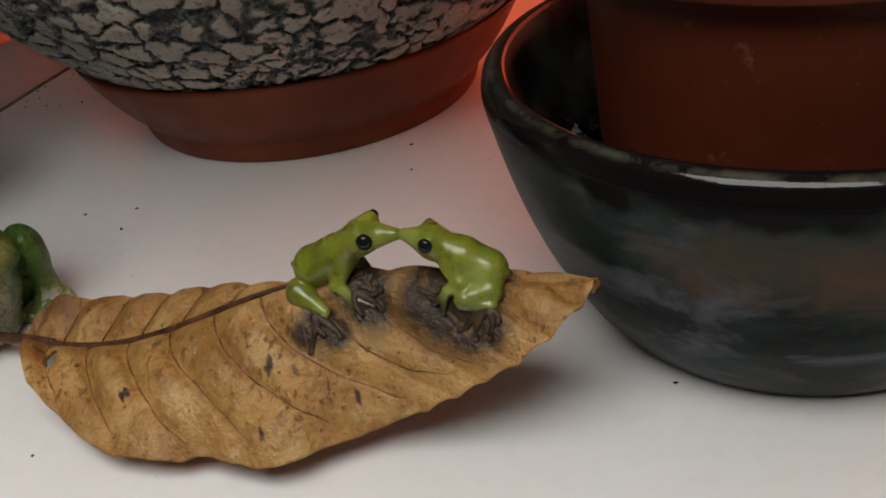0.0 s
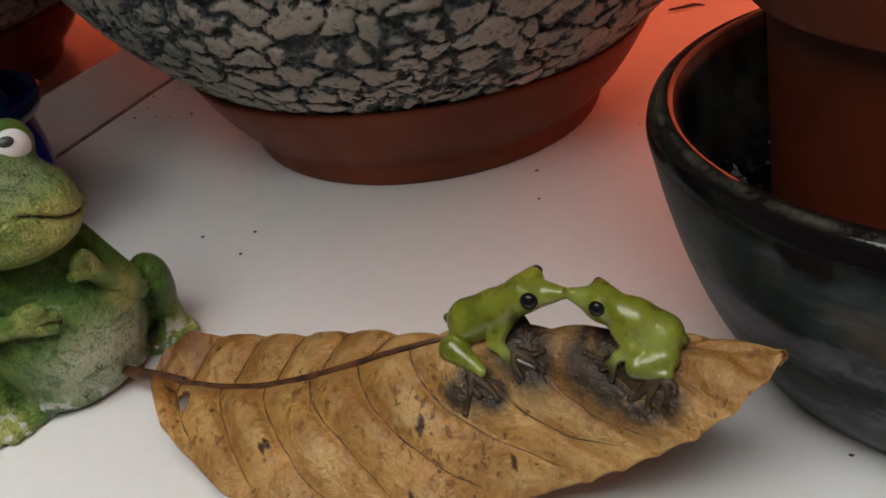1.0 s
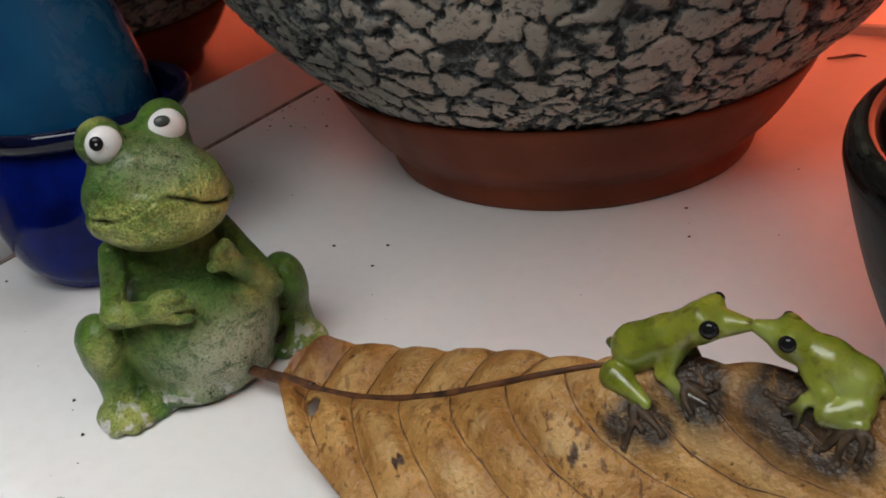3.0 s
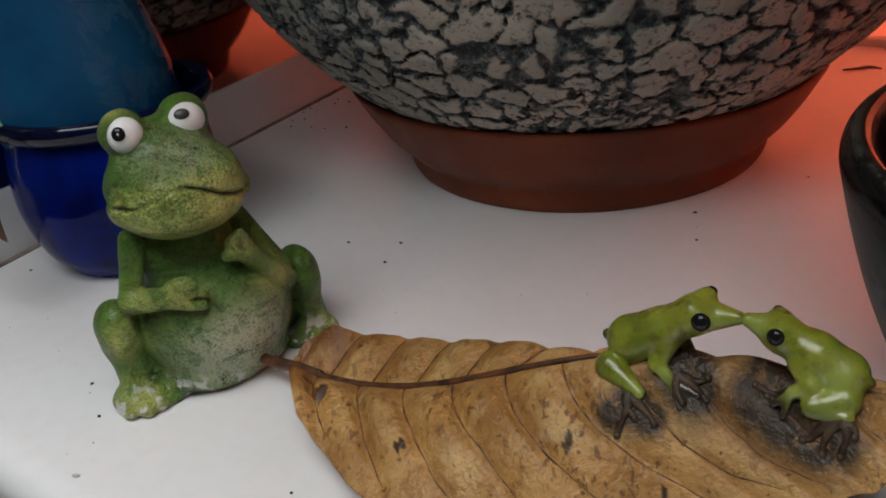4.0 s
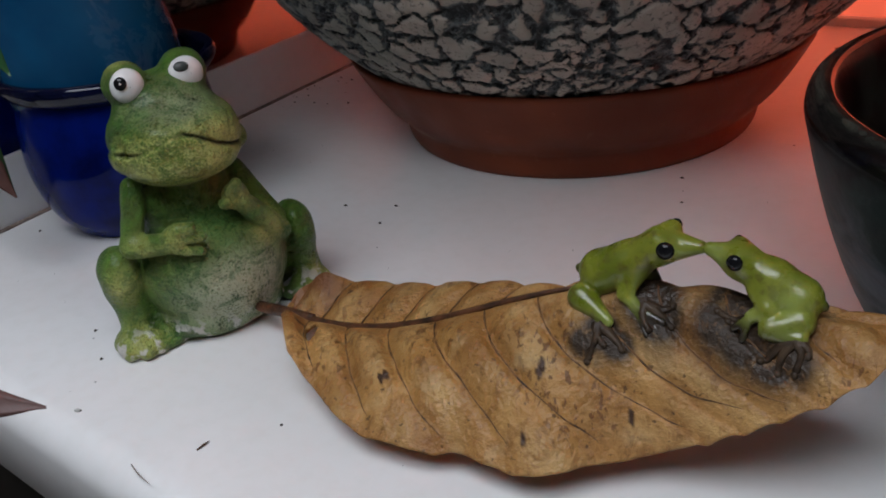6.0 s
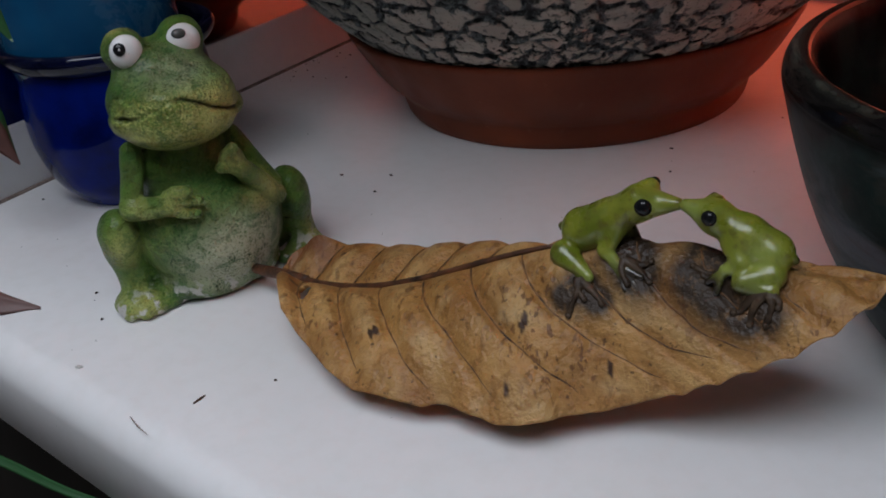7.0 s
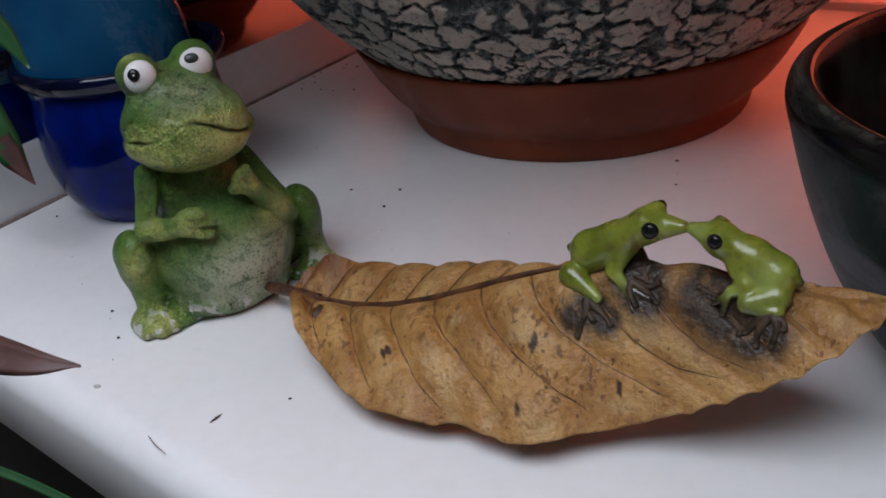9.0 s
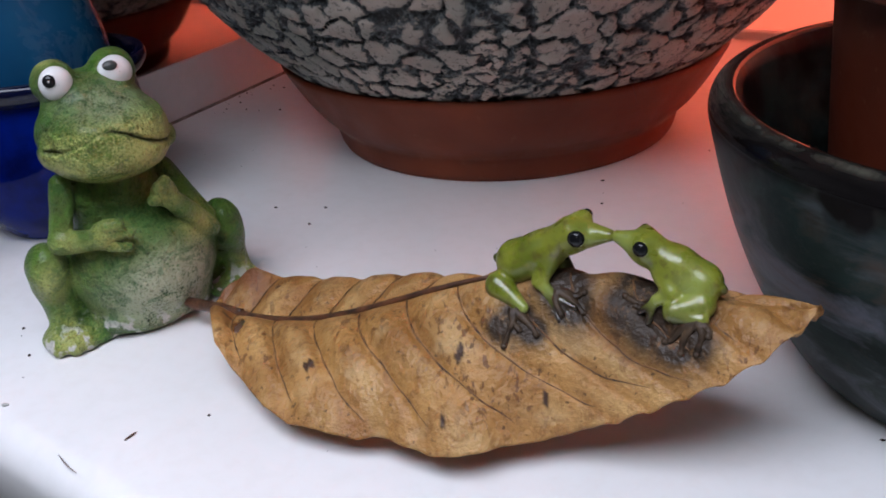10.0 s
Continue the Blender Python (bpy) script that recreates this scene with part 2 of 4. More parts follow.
FOOT_SKIN = make_plain("dark_wet_resin", (0.02, 0.012, 0.007), (0.075, 0.048, 0.028), 330.0, 0.42, 0.3, Specular_IOR_Level=0.25)
COBALT = make_plain("cobalt_glass", (0.002, 0.014, 0.22), (0.001, 0.004, 0.06), 45.0, 0.08, Transmission_Weight=0.15, Specular_IOR_Level=0.08)
RIM_GLASS = make_plain("dark_cobalt_rim", (0.003, 0.005, 0.03), (0.002, 0.003, 0.012), 60.0, 0.07, Specular_IOR_Level=0.35)
TEAL = make_dusty_glaze()
GREEN_BLADE = make_plain("green_blade", (0.012, 0.06, 0.016), (0.028, 0.105, 0.03), 60.0, 0.4, 0.1)
DRY_BLADE = make_plain("dry_red_brown_blade", (0.11, 0.045, 0.035), (0.06, 0.025, 0.02), 90.0, 0.55, 0.2)


# ---- mesh helpers ----
def mesh_from(name, verts, faces, smooth=True, **attributes):
    """A mesh from places in centimetres."""
    me = bpy.data.meshes.new(name)
    me.from_pydata((np.asarray(verts, float) * CM).tolist(), [], faces if isinstance(faces, list) else faces.tolist())
    for key, values in attributes.items():
        me.attributes.new(key, "FLOAT", "POINT").data.foreach_set("value", np.asarray(values, np.float32))
    if smooth:
        me.polygons.foreach_set("use_smooth", np.ones(len(me.polygons), bool))
    me.update()
    return me


def part(name, me, material, parent=None, label=""):
    ob = new(name, me)
    for mat in material if isinstance(material, (list, tuple)) else (material,):
        me.materials.append(mat)
    if parent is not None:
        ob.parent = parent
    return tagged(ob, label) if label else ob


def thing(name, label, category, m=None, group=""):
    ob = new(name)
    ob.empty_display_size = 0.02
    if m is not None:
        ob.matrix_world = m
    return tagged(ob, label, category, group)


def grid_faces(rows, cols, wrap):
    """Quads over a grid of points, rows by cols; wrap joins the last column to the first."""
    i, j = np.meshgrid(np.arange(rows - 1), np.arange(cols if wrap else cols - 1), indexing="ij")
    k = (j + 1) % cols
    return np.stack([i * cols + j, i * cols + k, (i + 1) * cols + k, (i + 1) * cols + j], -1).reshape(-1, 4)


def curve_through(points, count):
    """A smooth line through a few points (Catmull-Rom)."""
    p = np.asarray(points, float)
    p = np.vstack([2 * p[0] - p[1], p, 2 * p[-1] - p[-2]])
    out = []
    for t in np.linspace(0, len(p) - 3 - 1e-9, count):
        i, f = int(t), t - int(t)
        a, b, c, d = p[i : i + 4]
        out.append(0.5 * (2 * b + (c - a) * f + (2 * a - 5 * b + 4 * c - d) * f * f + (3 * b - a - 3 * c + d) * f**3))
    return np.array(out)


def lathe(name, profile, segments=96, steps=60, wobble=0.0, **attributes):
    """A turned body round z from (radius, height) points."""
    line = curve_through(profile, steps)
    angle = np.linspace(0, 2 * np.pi, segments, endpoint=False)
    r = np.maximum(line[:, :1], 0.001) * (1 + wobble * (np.sin(2 * angle + 1) + 0.6 * np.sin(3 * angle + line[:, 1:] * 0.6))[None][0])
    v = np.stack([r * np.cos(angle), r * np.sin(angle), np.repeat(line[:, 1:], segments, 1)], -1)
    return mesh_from(name, v.reshape(-1, 3), grid_faces(steps, segments, True), **attributes)


def tube(name, points, radii, count=30, sides=8):
    """A round rod along a smooth line, with radii from end to end."""
    line = curve_through(points, count)
    r = np.interp(np.linspace(0, 1, count), np.linspace(0, 1, len(radii)), radii)
    along = np.gradient(line, axis=0)
    along /= np.linalg.norm(along, axis=1)[:, None] + 1e-9
    side = np.cross(along, (0.13, 0.21, 0.97))
    side /= np.linalg.norm(side, axis=1)[:, None] + 1e-9
    up = np.cross(side, along)
    a = np.linspace(0, 2 * np.pi, sides, endpoint=False)
    v = line[:, None] + r[:, None, None] * (np.cos(a)[None, :, None] * side[:, None] + np.sin(a)[None, :, None] * up[:, None])
    faces = grid_faces(count, sides, True).tolist()
    faces += [list(range(sides))[::-1], list(range((count - 1) * sides, count * sides))]
    return mesh_from(name, v.reshape(-1, 3), faces)


def slab(name, outline, low, high, bevel=0.0):
    """An upright prism over an outline in centimetres, with softened edges."""
    bm = bmesh.new()
    ring = [bm.verts.new((x * CM, y * CM, low * CM)) for x, y in outline]
    face = bm.faces.new(ring)
    up = bmesh.ops.extrude_face_region(bm, geom=[face])
    bmesh.ops.translate(bm, vec=(0, 0, (high - low) * CM), verts=[v for v in up["geom"] if isinstance(v, bmesh.types.BMVert)])
    bmesh.ops.recalc_face_normals(bm, faces=bm.faces)
    if bevel:
        bmesh.ops.bevel(bm, geom=list(bm.edges), offset=bevel * CM, segments=3, affect="EDGES", profile=0.5)
    me = bpy.data.meshes.new(name)
    bm.to_mesh(me)
    bm.free()
    return me


def box(name, x0, x1, y0, y1, z0, z1, bevel=0.0):
    return slab(name, [(x0, y0), (x1, y0), (x1, y1), (x0, y1)], z0, z1, bevel)


# solid forms as fields of distance, turned into meshes
def ball(p, c, r):
    """An ellipsoid."""
    q = (p - np.array(c)) / np.array(r)
    k = np.linalg.norm(q, axis=-1)
    return (k - 1) * min(r) if np.ndim(r) else (k - 1) * r


def rod(p, a, b, ra, rb):
    """A rod with round ends and a radius at each."""
    a, b = np.array(a, float), np.array(b, float)
    h = np.clip(((p - a) @ (b - a)) / ((b - a) @ (b - a)), 0, 1)
    return np.linalg.norm(p - a - h[..., None] * (b - a), axis=-1) - (ra + (rb - ra) * h)


def melt(a, b, k):
    """The union of two fields with a soft seam."""
    h = np.clip(0.5 + 0.5 * (b - a) / k, 0, 1)
    return b + (a - b) * h - k * h * (1 - h)


def surface(field, low, high, step):
    """The zero surface of a field as vertices and quads (surface nets)."""
    axes = [np.arange(l, h + step, step) for l, h in zip(low, high)]
    p = np.stack(np.meshgrid(*axes, indexing="ij"), -1)
    f = field(p)
    n = np.array(f.shape)
    total, count, quads = np.zeros((f.size, 3)), np.zeros(f.size), []
    strides = np.array([n[1] * n[2], n[2], 1])
    for a in range(3):
        lo = [slice(None)] * 3
        hi = [slice(None)] * 3
        lo[a], hi[a] = slice(0, -1), slice(1, None)
        fa, fb = f[tuple(lo)], f[tuple(hi)]
        at = np.argwhere((fa < 0) != (fb < 0))
        va, vb = fa[tuple(at.T)], fb[tuple(at.T)]
        place = at.astype(float)
        place[:, a] += va / (va - vb)
        b, c = (a + 1) % 3, (a + 2) % 3
        cells = []
        for db, dc in ((0, 0), (-1, 0), (-1, -1), (0, -1)):
            q = at.copy()
            q[:, b] += db
            q[:, c] += dc
            cells.append(q @ strides)
        for q in cells:
            np.add.at(total, q, place)
            np.add.at(count, q, 1)
        four = np.stack(cells, 1)
        four[va > 0] = four[va > 0][:, ::-1]
        quads.append(four)
    quads = np.concatenate(quads)
    used = np.unique(quads)
    remap = np.zeros(f.size, int)
    remap[used] = np.arange(len(used))
    return total[used] / count[used][:, None] * step + np.array(low), remap[quads]


def disc_ball(c, r, forward, up=(0, 0, 1), segments=28, rings=14):
    """Vertices and quads of an ellipsoid whose third radius lies along forward."""
    f = np.array(forward, float) / np.linalg.norm(forward)
    s = np.cross(up, f)
    s /= np.linalg.norm(s)
    u = np.cross(f, s)
    a = np.linspace(0, 2 * np.pi, segments, endpoint=False)
    b = np.linspace(0.02, np.pi - 0.02, rings)[:, None]
    v = (np.sin(b) * np.cos(a))[..., None] * s * r[0] + (np.sin(b) * np.sin(a))[..., None] * u * r[1] + (np.cos(b) + 0 * a)[..., None] * f * r[2]
    return (v + np.array(c)).reshape(-1, 3), grid_faces(rings, segments, True)[:, ::-1]


def joined(name, pieces, **attributes):
    """One mesh from (verts, faces, material index); the attributes belong to the first piece."""
    verts = np.concatenate([p[0] for p in pieces])
    start, faces, index = 0, [], []
    for v, f, i in pieces:
        faces += (np.asarray(f) + start).tolist()
        index += [i] * len(f)
        start += len(v)
    more = {k: np.r_[v, np.zeros(start - len(v))] for k, v in attributes.items()}
    me = mesh_from(name, verts, faces, **more)
    me.polygons.foreach_set("material_index", np.array(index, np.int32))
    return me


# ---- the recess and the room ----
def structure(name, me, material, label):
    ob = part(name, me, material)
    ob.matrix_world = SILL
    return tagged(ob, label, kind="structure")


def front(a):
    """Where the sill's flat top ends, in the recess's axes."""
    return -26.6 - 0.147 * a


def sill_board():
    """The sill: flat top, round nose along the front, real thickness."""
    nose, thick = 1.0, 3.2
    section = [(45, -thick), (45, 0.0)]
    section += [(0.0, 0.0)]
    section += [(-nose * math.sin(t), nose * (math.cos(t) - 1)) for t in np.linspace(0.1, math.pi / 2, 12)]
    section += [(-nose, -thick + 0.3), (-nose + 0.3, -thick)]
    verts = []
    ends = np.linspace(-15.6, 80, 40)
    for a in ends:
        for d, z in section:
            verts.append((a, 16.7 if d == 45 else front(a) + d, z))
    faces = grid_faces(len(ends), len(section), True).tolist()
    me = mesh_from("sill", verts, faces, smooth=False)
    for poly in me.polygons:
        poly.use_smooth = abs(poly.normal.z) < 0.995 and poly.normal.y < -0.01
    bm = bmesh.new()
    bm.from_mesh(me)
    bmesh.ops.recalc_face_normals(bm, faces=bm.faces)
    bm.to_mesh(me)
    bm.free()
    return me


structure("window_sill", sill_board(), WHITE, "white painted window sill with a rounded front nose")
structure("upstand", box("upstand", -18.0, -15.6, -22.3, 18.0, -2.5, 2.75, 0.12), WHITE, "low white upstand along the side of the sill")
structure("upstand_joint", box("joint", -15.6, -15.38, -22.3, 16.7, -0.2, 0.06), GROUT, "thin dirty joint between sill and upstand")
structure("wall_left", box("wall_left", -30, -16.3, -22.3, 30, 2.75, 110), WALL, "plain side wall of the window recess")
structure("mirror_panel", box("mirror", -16.3, -15.62, -22.3, 17.2, 2.75, 31), MIRROR, "dull mirror panel above the white upstand")
structure("blind", box("blind", -7.5, 80, 17.2, 17.32, 0.0, 31), BLIND, "red-orange cloth blind with daylight behind it")
# unseen panel, added to keep the blind's red glow off the left corner
structure("glow_stop_panel", box("glow_stop_panel", -15.9, -7.5, 17.2, 20.0, 0.0, 31), CEILING, "unseen white panel beside the red blind, added to cut its glow")
structure("trim", box("trim", -15.6, 80, 16.6, 17.2, -0.5, 0.45, 0.1), WHITE, "thin white bead under the red blind")
structure("wall_right", box("wall_right", 80, 90, -36.0, 30, -2.5, 110), WALL, "plain side wall of the window recess")
structure("wall_back", box("wall_back", -30, 90, 45, 50, -2.5, 110), CEILING, "pale wall behind the blind")
# unseen slab, its height and front edge set to dim the sill's back
structure("recess_shade_slab", box("recess_shade_slab", -30, 90, -28.5, 50, 31, 35), CEILING, "unseen slab over the recess, added to shade the back of the sill")
structure("wall_front_low", box("wall_front_low", -170, 150, -22, -16, -90, -3.25), DARK, "wall below the window sill, coloured near black for the unlit room")
structure("wall_front_side", box("wall_front_side", -170, -30, -26, -20, -2.7, 106), WALL, "plain wall beside the window recess")
structure("wall_front_top", box("wall_front_top", -30, 150, -28.5, -22, 35, 100), WALL, "plain wall above the window recess")
structure("wall_front_end", box("wall_front_end", 90, 150, -36, -20, -2.7, 70), WALL, "plain wall beside the window recess")
structure("floor", box("floor", -170, 150, -260, -16, -95, -90), FLOOR, "dark brown floor of the room")
structure("ceiling_west", box("ceiling_west", -170, -28, -260, -4, 100, 106), CEILING, "pale ceiling beside the roof light")
structure("ceiling_east", box("ceiling_east", 56, 150, -260, -4, 100, 106), CEILING, "pale ceiling beside the roof light")
structure("ceiling_south", box("ceiling_south", -28, 56, -260, -100, 100, 106), CEILING, "pale ceiling beside the roof light")
structure("ceiling_north", box("ceiling_north", -28, 56, -25, -14, 100, 106), CEILING, "pale ceiling beside the roof light")
structure("wall_west", box("wall_west", -175, -170, -260, -16, -90, 106), WALL, "plain wall of the room")
structure("wall_south", box("wall_south", -170, 150, -265, -260, -90, 106), WALL, "plain wall of the room")
structure("wall_east", box("wall_east", 150, 156, -260, -16, -90, 106), WALL, "plain wall of the room")


# ---- the bark-glazed pot in its saucer ----
def voronoi_gap(x, y, period, cell, seed):
    """Distance from the seams between cells on a sheet that repeats in x: second nearest minus nearest seed."""
    rng = np.random.default_rng(seed)
    nx = int(round(period / cell))
    ny = int(math.ceil((y.max() - y.min()) / cell)) + 4
    jx, jy = rng.random((nx, ny)), rng.random((nx, ny))
    cx = period / nx
    i, j = np.floor(x / cx).astype(int), np.floor((y - y.min()) / cell).astype(int) + 1
    best, second = np.full(x.shape, 1e9), np.full(x.shape, 1e9)
    for di in range(-2, 3):
        for dj in range(-2, 3):
            ii, jj = i + di, np.clip(j + dj, 0, ny - 1)
            sx, sy = (ii + 0.1 + 0.8 * jx[ii % nx, jj]) * cx, (jj - 1 + 0.1 + 0.8 * jy[ii % nx, jj]) * cell + y.min()
            d = np.hypot(x - sx, (y - sy) * 1.15)
            second = np.where(d < best, best, np.minimum(second, d))
            best = np.minimum(best, d)
    return second - best


def waves(x, y, scale, seed, octaves=4):
    """Smooth random waves on a sheet."""
    rng = np.random.default_rng(seed)
    out, gain = np.zeros(x.shape), 1.0
    for o in range(octaves):
        for _ in range(5):
            t, ph = rng.random() * 2 * np.pi, rng.random() * 2 * np.pi
            f = scale * 2**o * (0.7 + 0.6 * rng.random())
            out += gain * np.sin(f * (x * np.cos(t) + y * np.sin(t)) + ph) / 5
        gain *= 0.55
    return out


def bark_pot():
    pot = thing("flower_pot", "round grey pot with pale cracked bark-like glaze in a brown saucer", "flower pot")
    profile = [(8.3, 2.8), (9.2, 3.75), (10.5, 4.9), (11.8, 6.2), (13.2, 8.0), (14.2, 10.2), (14.7, 13.0), (14.5, 16.0), (13.9, 18.4), (14.2, 19.2), (13.6, 19.6), (12.9, 19.2), (12.8, 17.8)]
    rows, cols = 230, 800
    line = curve_through(profile, rows)
    arc = np.r_[0, np.cumsum(np.linalg.norm(np.diff(line, axis=0), axis=1))]
    angle = np.linspace(0, 2 * np.pi, cols, endpoint=False)
    period = 2 * np.pi * 12.0
    x, y = np.meshgrid(angle * 12.0, arc)
    wx = x + 0.25 * np.sin(angle * 12)[None] + 0.42 * waves(x, y, 2.2, 3, 5)
    wy = y + 0.42 * waves(x, y, 2.2, 4, 5)
    big = voronoi_gap(wx % period, wy, period, 1.2, 5)
    small = voronoi_gap((wx + 0.3) % period, wy, period, 0.6, 6)
    patch = np.clip(waves(x, y, 0.8, 8, 3) * 2.2 + 0.1, 0, 1)
    wide = 0.42 + 0.42 * waves(x, y, 1.3, 14, 3)
    crack = np.minimum(np.clip(big / np.maximum(wide, 0.2), 0, 1), 1 - 0.7 * patch * (1 - np.clip(small / 0.3, 0, 1)))
    crust = np.clip(crack + 0.3 * waves(x, y, 7.0, 9, 4) - 0.03, 0, 1)
    crust *= np.clip((23.5 - arc) / 2.0, 0, 1)[:, None]
    relief = np.clip((crust - 0.05) / 0.6, 0, 1) ** 0.7
    r = line[:, :1] + 0.24 * (relief - 0.75) + 0.05 * waves(x, y, 1.2, 10, 2)
    v = np.stack([r * np.cos(angle), r * np.sin(angle), np.repeat(line[:, 1:], cols, 1) - 0.05 * crust], -1)
    part("body", mesh_from("pot_body", v.reshape(-1, 3), grid_faces(rows, cols, True), crust=crust.ravel()), CRUST, pot)
    saucer = [(0.0, 0.35), (5.5, 0.12), (7.2, 0.0), (7.5, 0.12), (7.64, 0.5), (7.74, 0.95), (8.0, 1.25), (8.5, 1.75), (9.1, 2.6), (9.65, 3.55), (9.82, 3.88), (9.78, 4.02), (9.62, 4.02), (9.44, 3.75), (8.7, 2.6), (7.6, 1.7), (0.0, 1.6)]
    part("saucer", lathe("saucer", saucer, 144, 90, 0.002), TERRACOTTA, pot, "brown terracotta saucer with a stepped foot")
    part("soil", lathe("pot_soil", [(0.0, 18.2), (7.0, 18.1), (12.85, 17.9)], 64, 12, 0.004), SOIL, pot, "dark potting soil")
    for k, (a, l) in enumerate(((-58, 0.9), (-56.5, 0.6), (-53, 0.75))):
        t = radians(a)
        base = np.array([9.75 * math.cos(t), 9.75 * math.sin(t), 4.35])
        out = np.array([math.cos(t + 0.6), math.sin(t + 0.6), 0])
        part("fibre", tube("fibre", [base - out * 0.3 + (0, 0, 0.5), base, base + out * l * 0.3 - (0, 0, l)], [0.018, 0.012, 0.006], 10, 5), DRY_BLADE, pot, "thin dry root fibre over the saucer's edge")
    return pot


bark_pot()


# ---- the dark bowl and the clay pot in it ----
def dark_bowl():
    at = pose(0.146, -0.205, 0)
    bowl = thing("planter_bowl", "dark green-black glazed ceramic bowl with a thick rounded rim", "bowl", at)
    outer = [(0.0, 0.12), (3.8, 0.1), (4.7, 0.0), (5.25, 0.15), (5.95, 1.0), (6.75, 2.4), (7.35, 3.9), (7.75, 5.3), (8.02, 6.5), (8.1, 6.95), (8.02, 7.3), (7.85, 7.49), (7.65, 7.55), (7.45, 7.47), (7.3, 7.25), (7.2, 6.9), (7.0, 6.0), (6.3, 4.0), (5.4, 2.0), (3.5, 1.1), (0.0, 1.0)]
    me = lathe("bowl", outer, 160, 120, 0.006)
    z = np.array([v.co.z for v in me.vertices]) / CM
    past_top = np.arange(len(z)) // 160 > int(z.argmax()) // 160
    # inside below the lip gets a fixed 0.88, where the glaze turns near black
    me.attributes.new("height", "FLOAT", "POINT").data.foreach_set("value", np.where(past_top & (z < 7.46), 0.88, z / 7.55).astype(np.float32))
    radius = np.array([v.co.xy.length for v in me.vertices]) / CM
    lip = np.exp(-(((z - 7.5) / 0.07) ** 2 + ((radius - 7.82) / 0.12) ** 2))
    me.attributes.new("lip", "FLOAT", "POINT").data.foreach_set("value", lip.astype(np.float32))
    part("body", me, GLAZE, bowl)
    rng = np.random.default_rng(4)
    v, f = [], []
    for _ in range(900):
        a, r = rng.random() * 2 * np.pi, 5.0 + rng.random() * 1.9
        h = 2.4 + max(0.0, r - 5.4) * 1.7 + rng.random() * 0.25
        s = 0.1 + 0.14 * rng.random()
        q = np.array([[1, 0, 0], [-0.5, 0.8, 0], [-0.5, -0.8, 0.1], [0, 0, 0.9], [0.1, 0, -0.8]]) * s * (0.7 + 0.6 * rng.random((5, 3)))
        c, d = math.cos(a * 7), math.sin(a * 7)
        q = q @ np.array([[c, d, 0], [-d, c, 0], [0, 0, 1]]) + (r * math.cos(a), r * math.sin(a), h)
        k = 5 * len(v)
        v.append(q)
        f += [[k, k + 1, k + 3], [k + 1, k + 2, k + 3], [k + 2, k, k + 3], [k + 1, k, k + 4], [k + 2, k + 1, k + 4], [k, k + 2, k + 4]]
    grit = tagged(part("wet_grit", mesh_from("grit", np.concatenate(v), f, smooth=False), BLACK_GRIT), "black wet grit filling the bowl round the clay pot", "grit", kind="stuff")
    grit.matrix_world = at
    clay = thing("clay_pot", "red-brown clay flower pot standing in the dark bowl", "flower pot", at)
    wall = [(0.0, 1.05), (4.2, 1.05), (4.7, 1.2), (4.95, 3.0), (5.15, 6.0), (5.3, 9.2), (5.36, 10.05), (5.8, 10.15), (5.9, 10.5), (6.05, 12.6), (5.95, 12.95), (5.6, 12.9), (5.35, 12.0), (5.2, 10.5)]
    part("body", lathe("clay_pot", wall, 128, 90, 0.002), POT_CLAY, clay)
    part("soil", lathe("clay_soil", [(0.0, 11.4), (3.0, 11.5), (5.3, 11.3)], 48, 10, 0.006), SOIL, clay, "dark potting soil")


dark_bowl()


# ---- the blue glass bowl with its blue pot ----
def blue_pot():
    at = pose(-0.1675, -0.0972, 0)
    bowl = thing("glass_bowl", "round cobalt blue glass bowl with a dark rim", "bowl", at)
    body = [(0.0, 0.5), (1.6, 0.4), (2.3, 0.0), (2.6, 0.2), (3.2, 1.0), (3.62, 2.4), (3.66, 3.8), (3.5, 5.0), (3.46, 5.4), (3.3, 5.4), (3.32, 4.9), (3.42, 3.7), (3.38, 2.5), (3.0, 1.3), (2.0, 0.8), (0.0, 0.75)]
    part("body", lathe("glass_body", body, 112, 80, 0.003), COBALT, bowl)
    rim = [(3.46, 5.38), (3.85, 5.65), (4.04, 6.0), (3.95, 6.25), (3.7, 6.28), (3.5, 6.0), (3.35, 5.42)]
    part("rim", lathe("glass_rim", rim, 112, 28, 0.004), RIM_GLASS, bowl, "thick dark blue glass rim")
    pot = thing("blue_pot", "frosted turquoise-blue tapered pot leaning in the glass bowl", "flower pot", pose(-0.1640, -0.0962, 0.004) @ pose(0, 0, 0, 2, -8, 0))
    wall = [(0.0, 0.85), (2.2, 0.85), (2.6, 1.0), (2.85, 3.0), (3.25, 5.6), (3.05, 8.0), (2.5, 11.0), (2.2, 13.0), (2.1, 13.2), (1.95, 13.0), (2.1, 11.0)]
    part("body", lathe("blue_wall", wall, 96, 60, 0.002), TEAL, pot)
    part("soil", lathe("blue_soil", [(0.0, 12.0), (1.2, 12.1), (2.02, 11.9)], 40, 8, 0.01), SOIL, pot, "dark potting soil")


blue_pot()


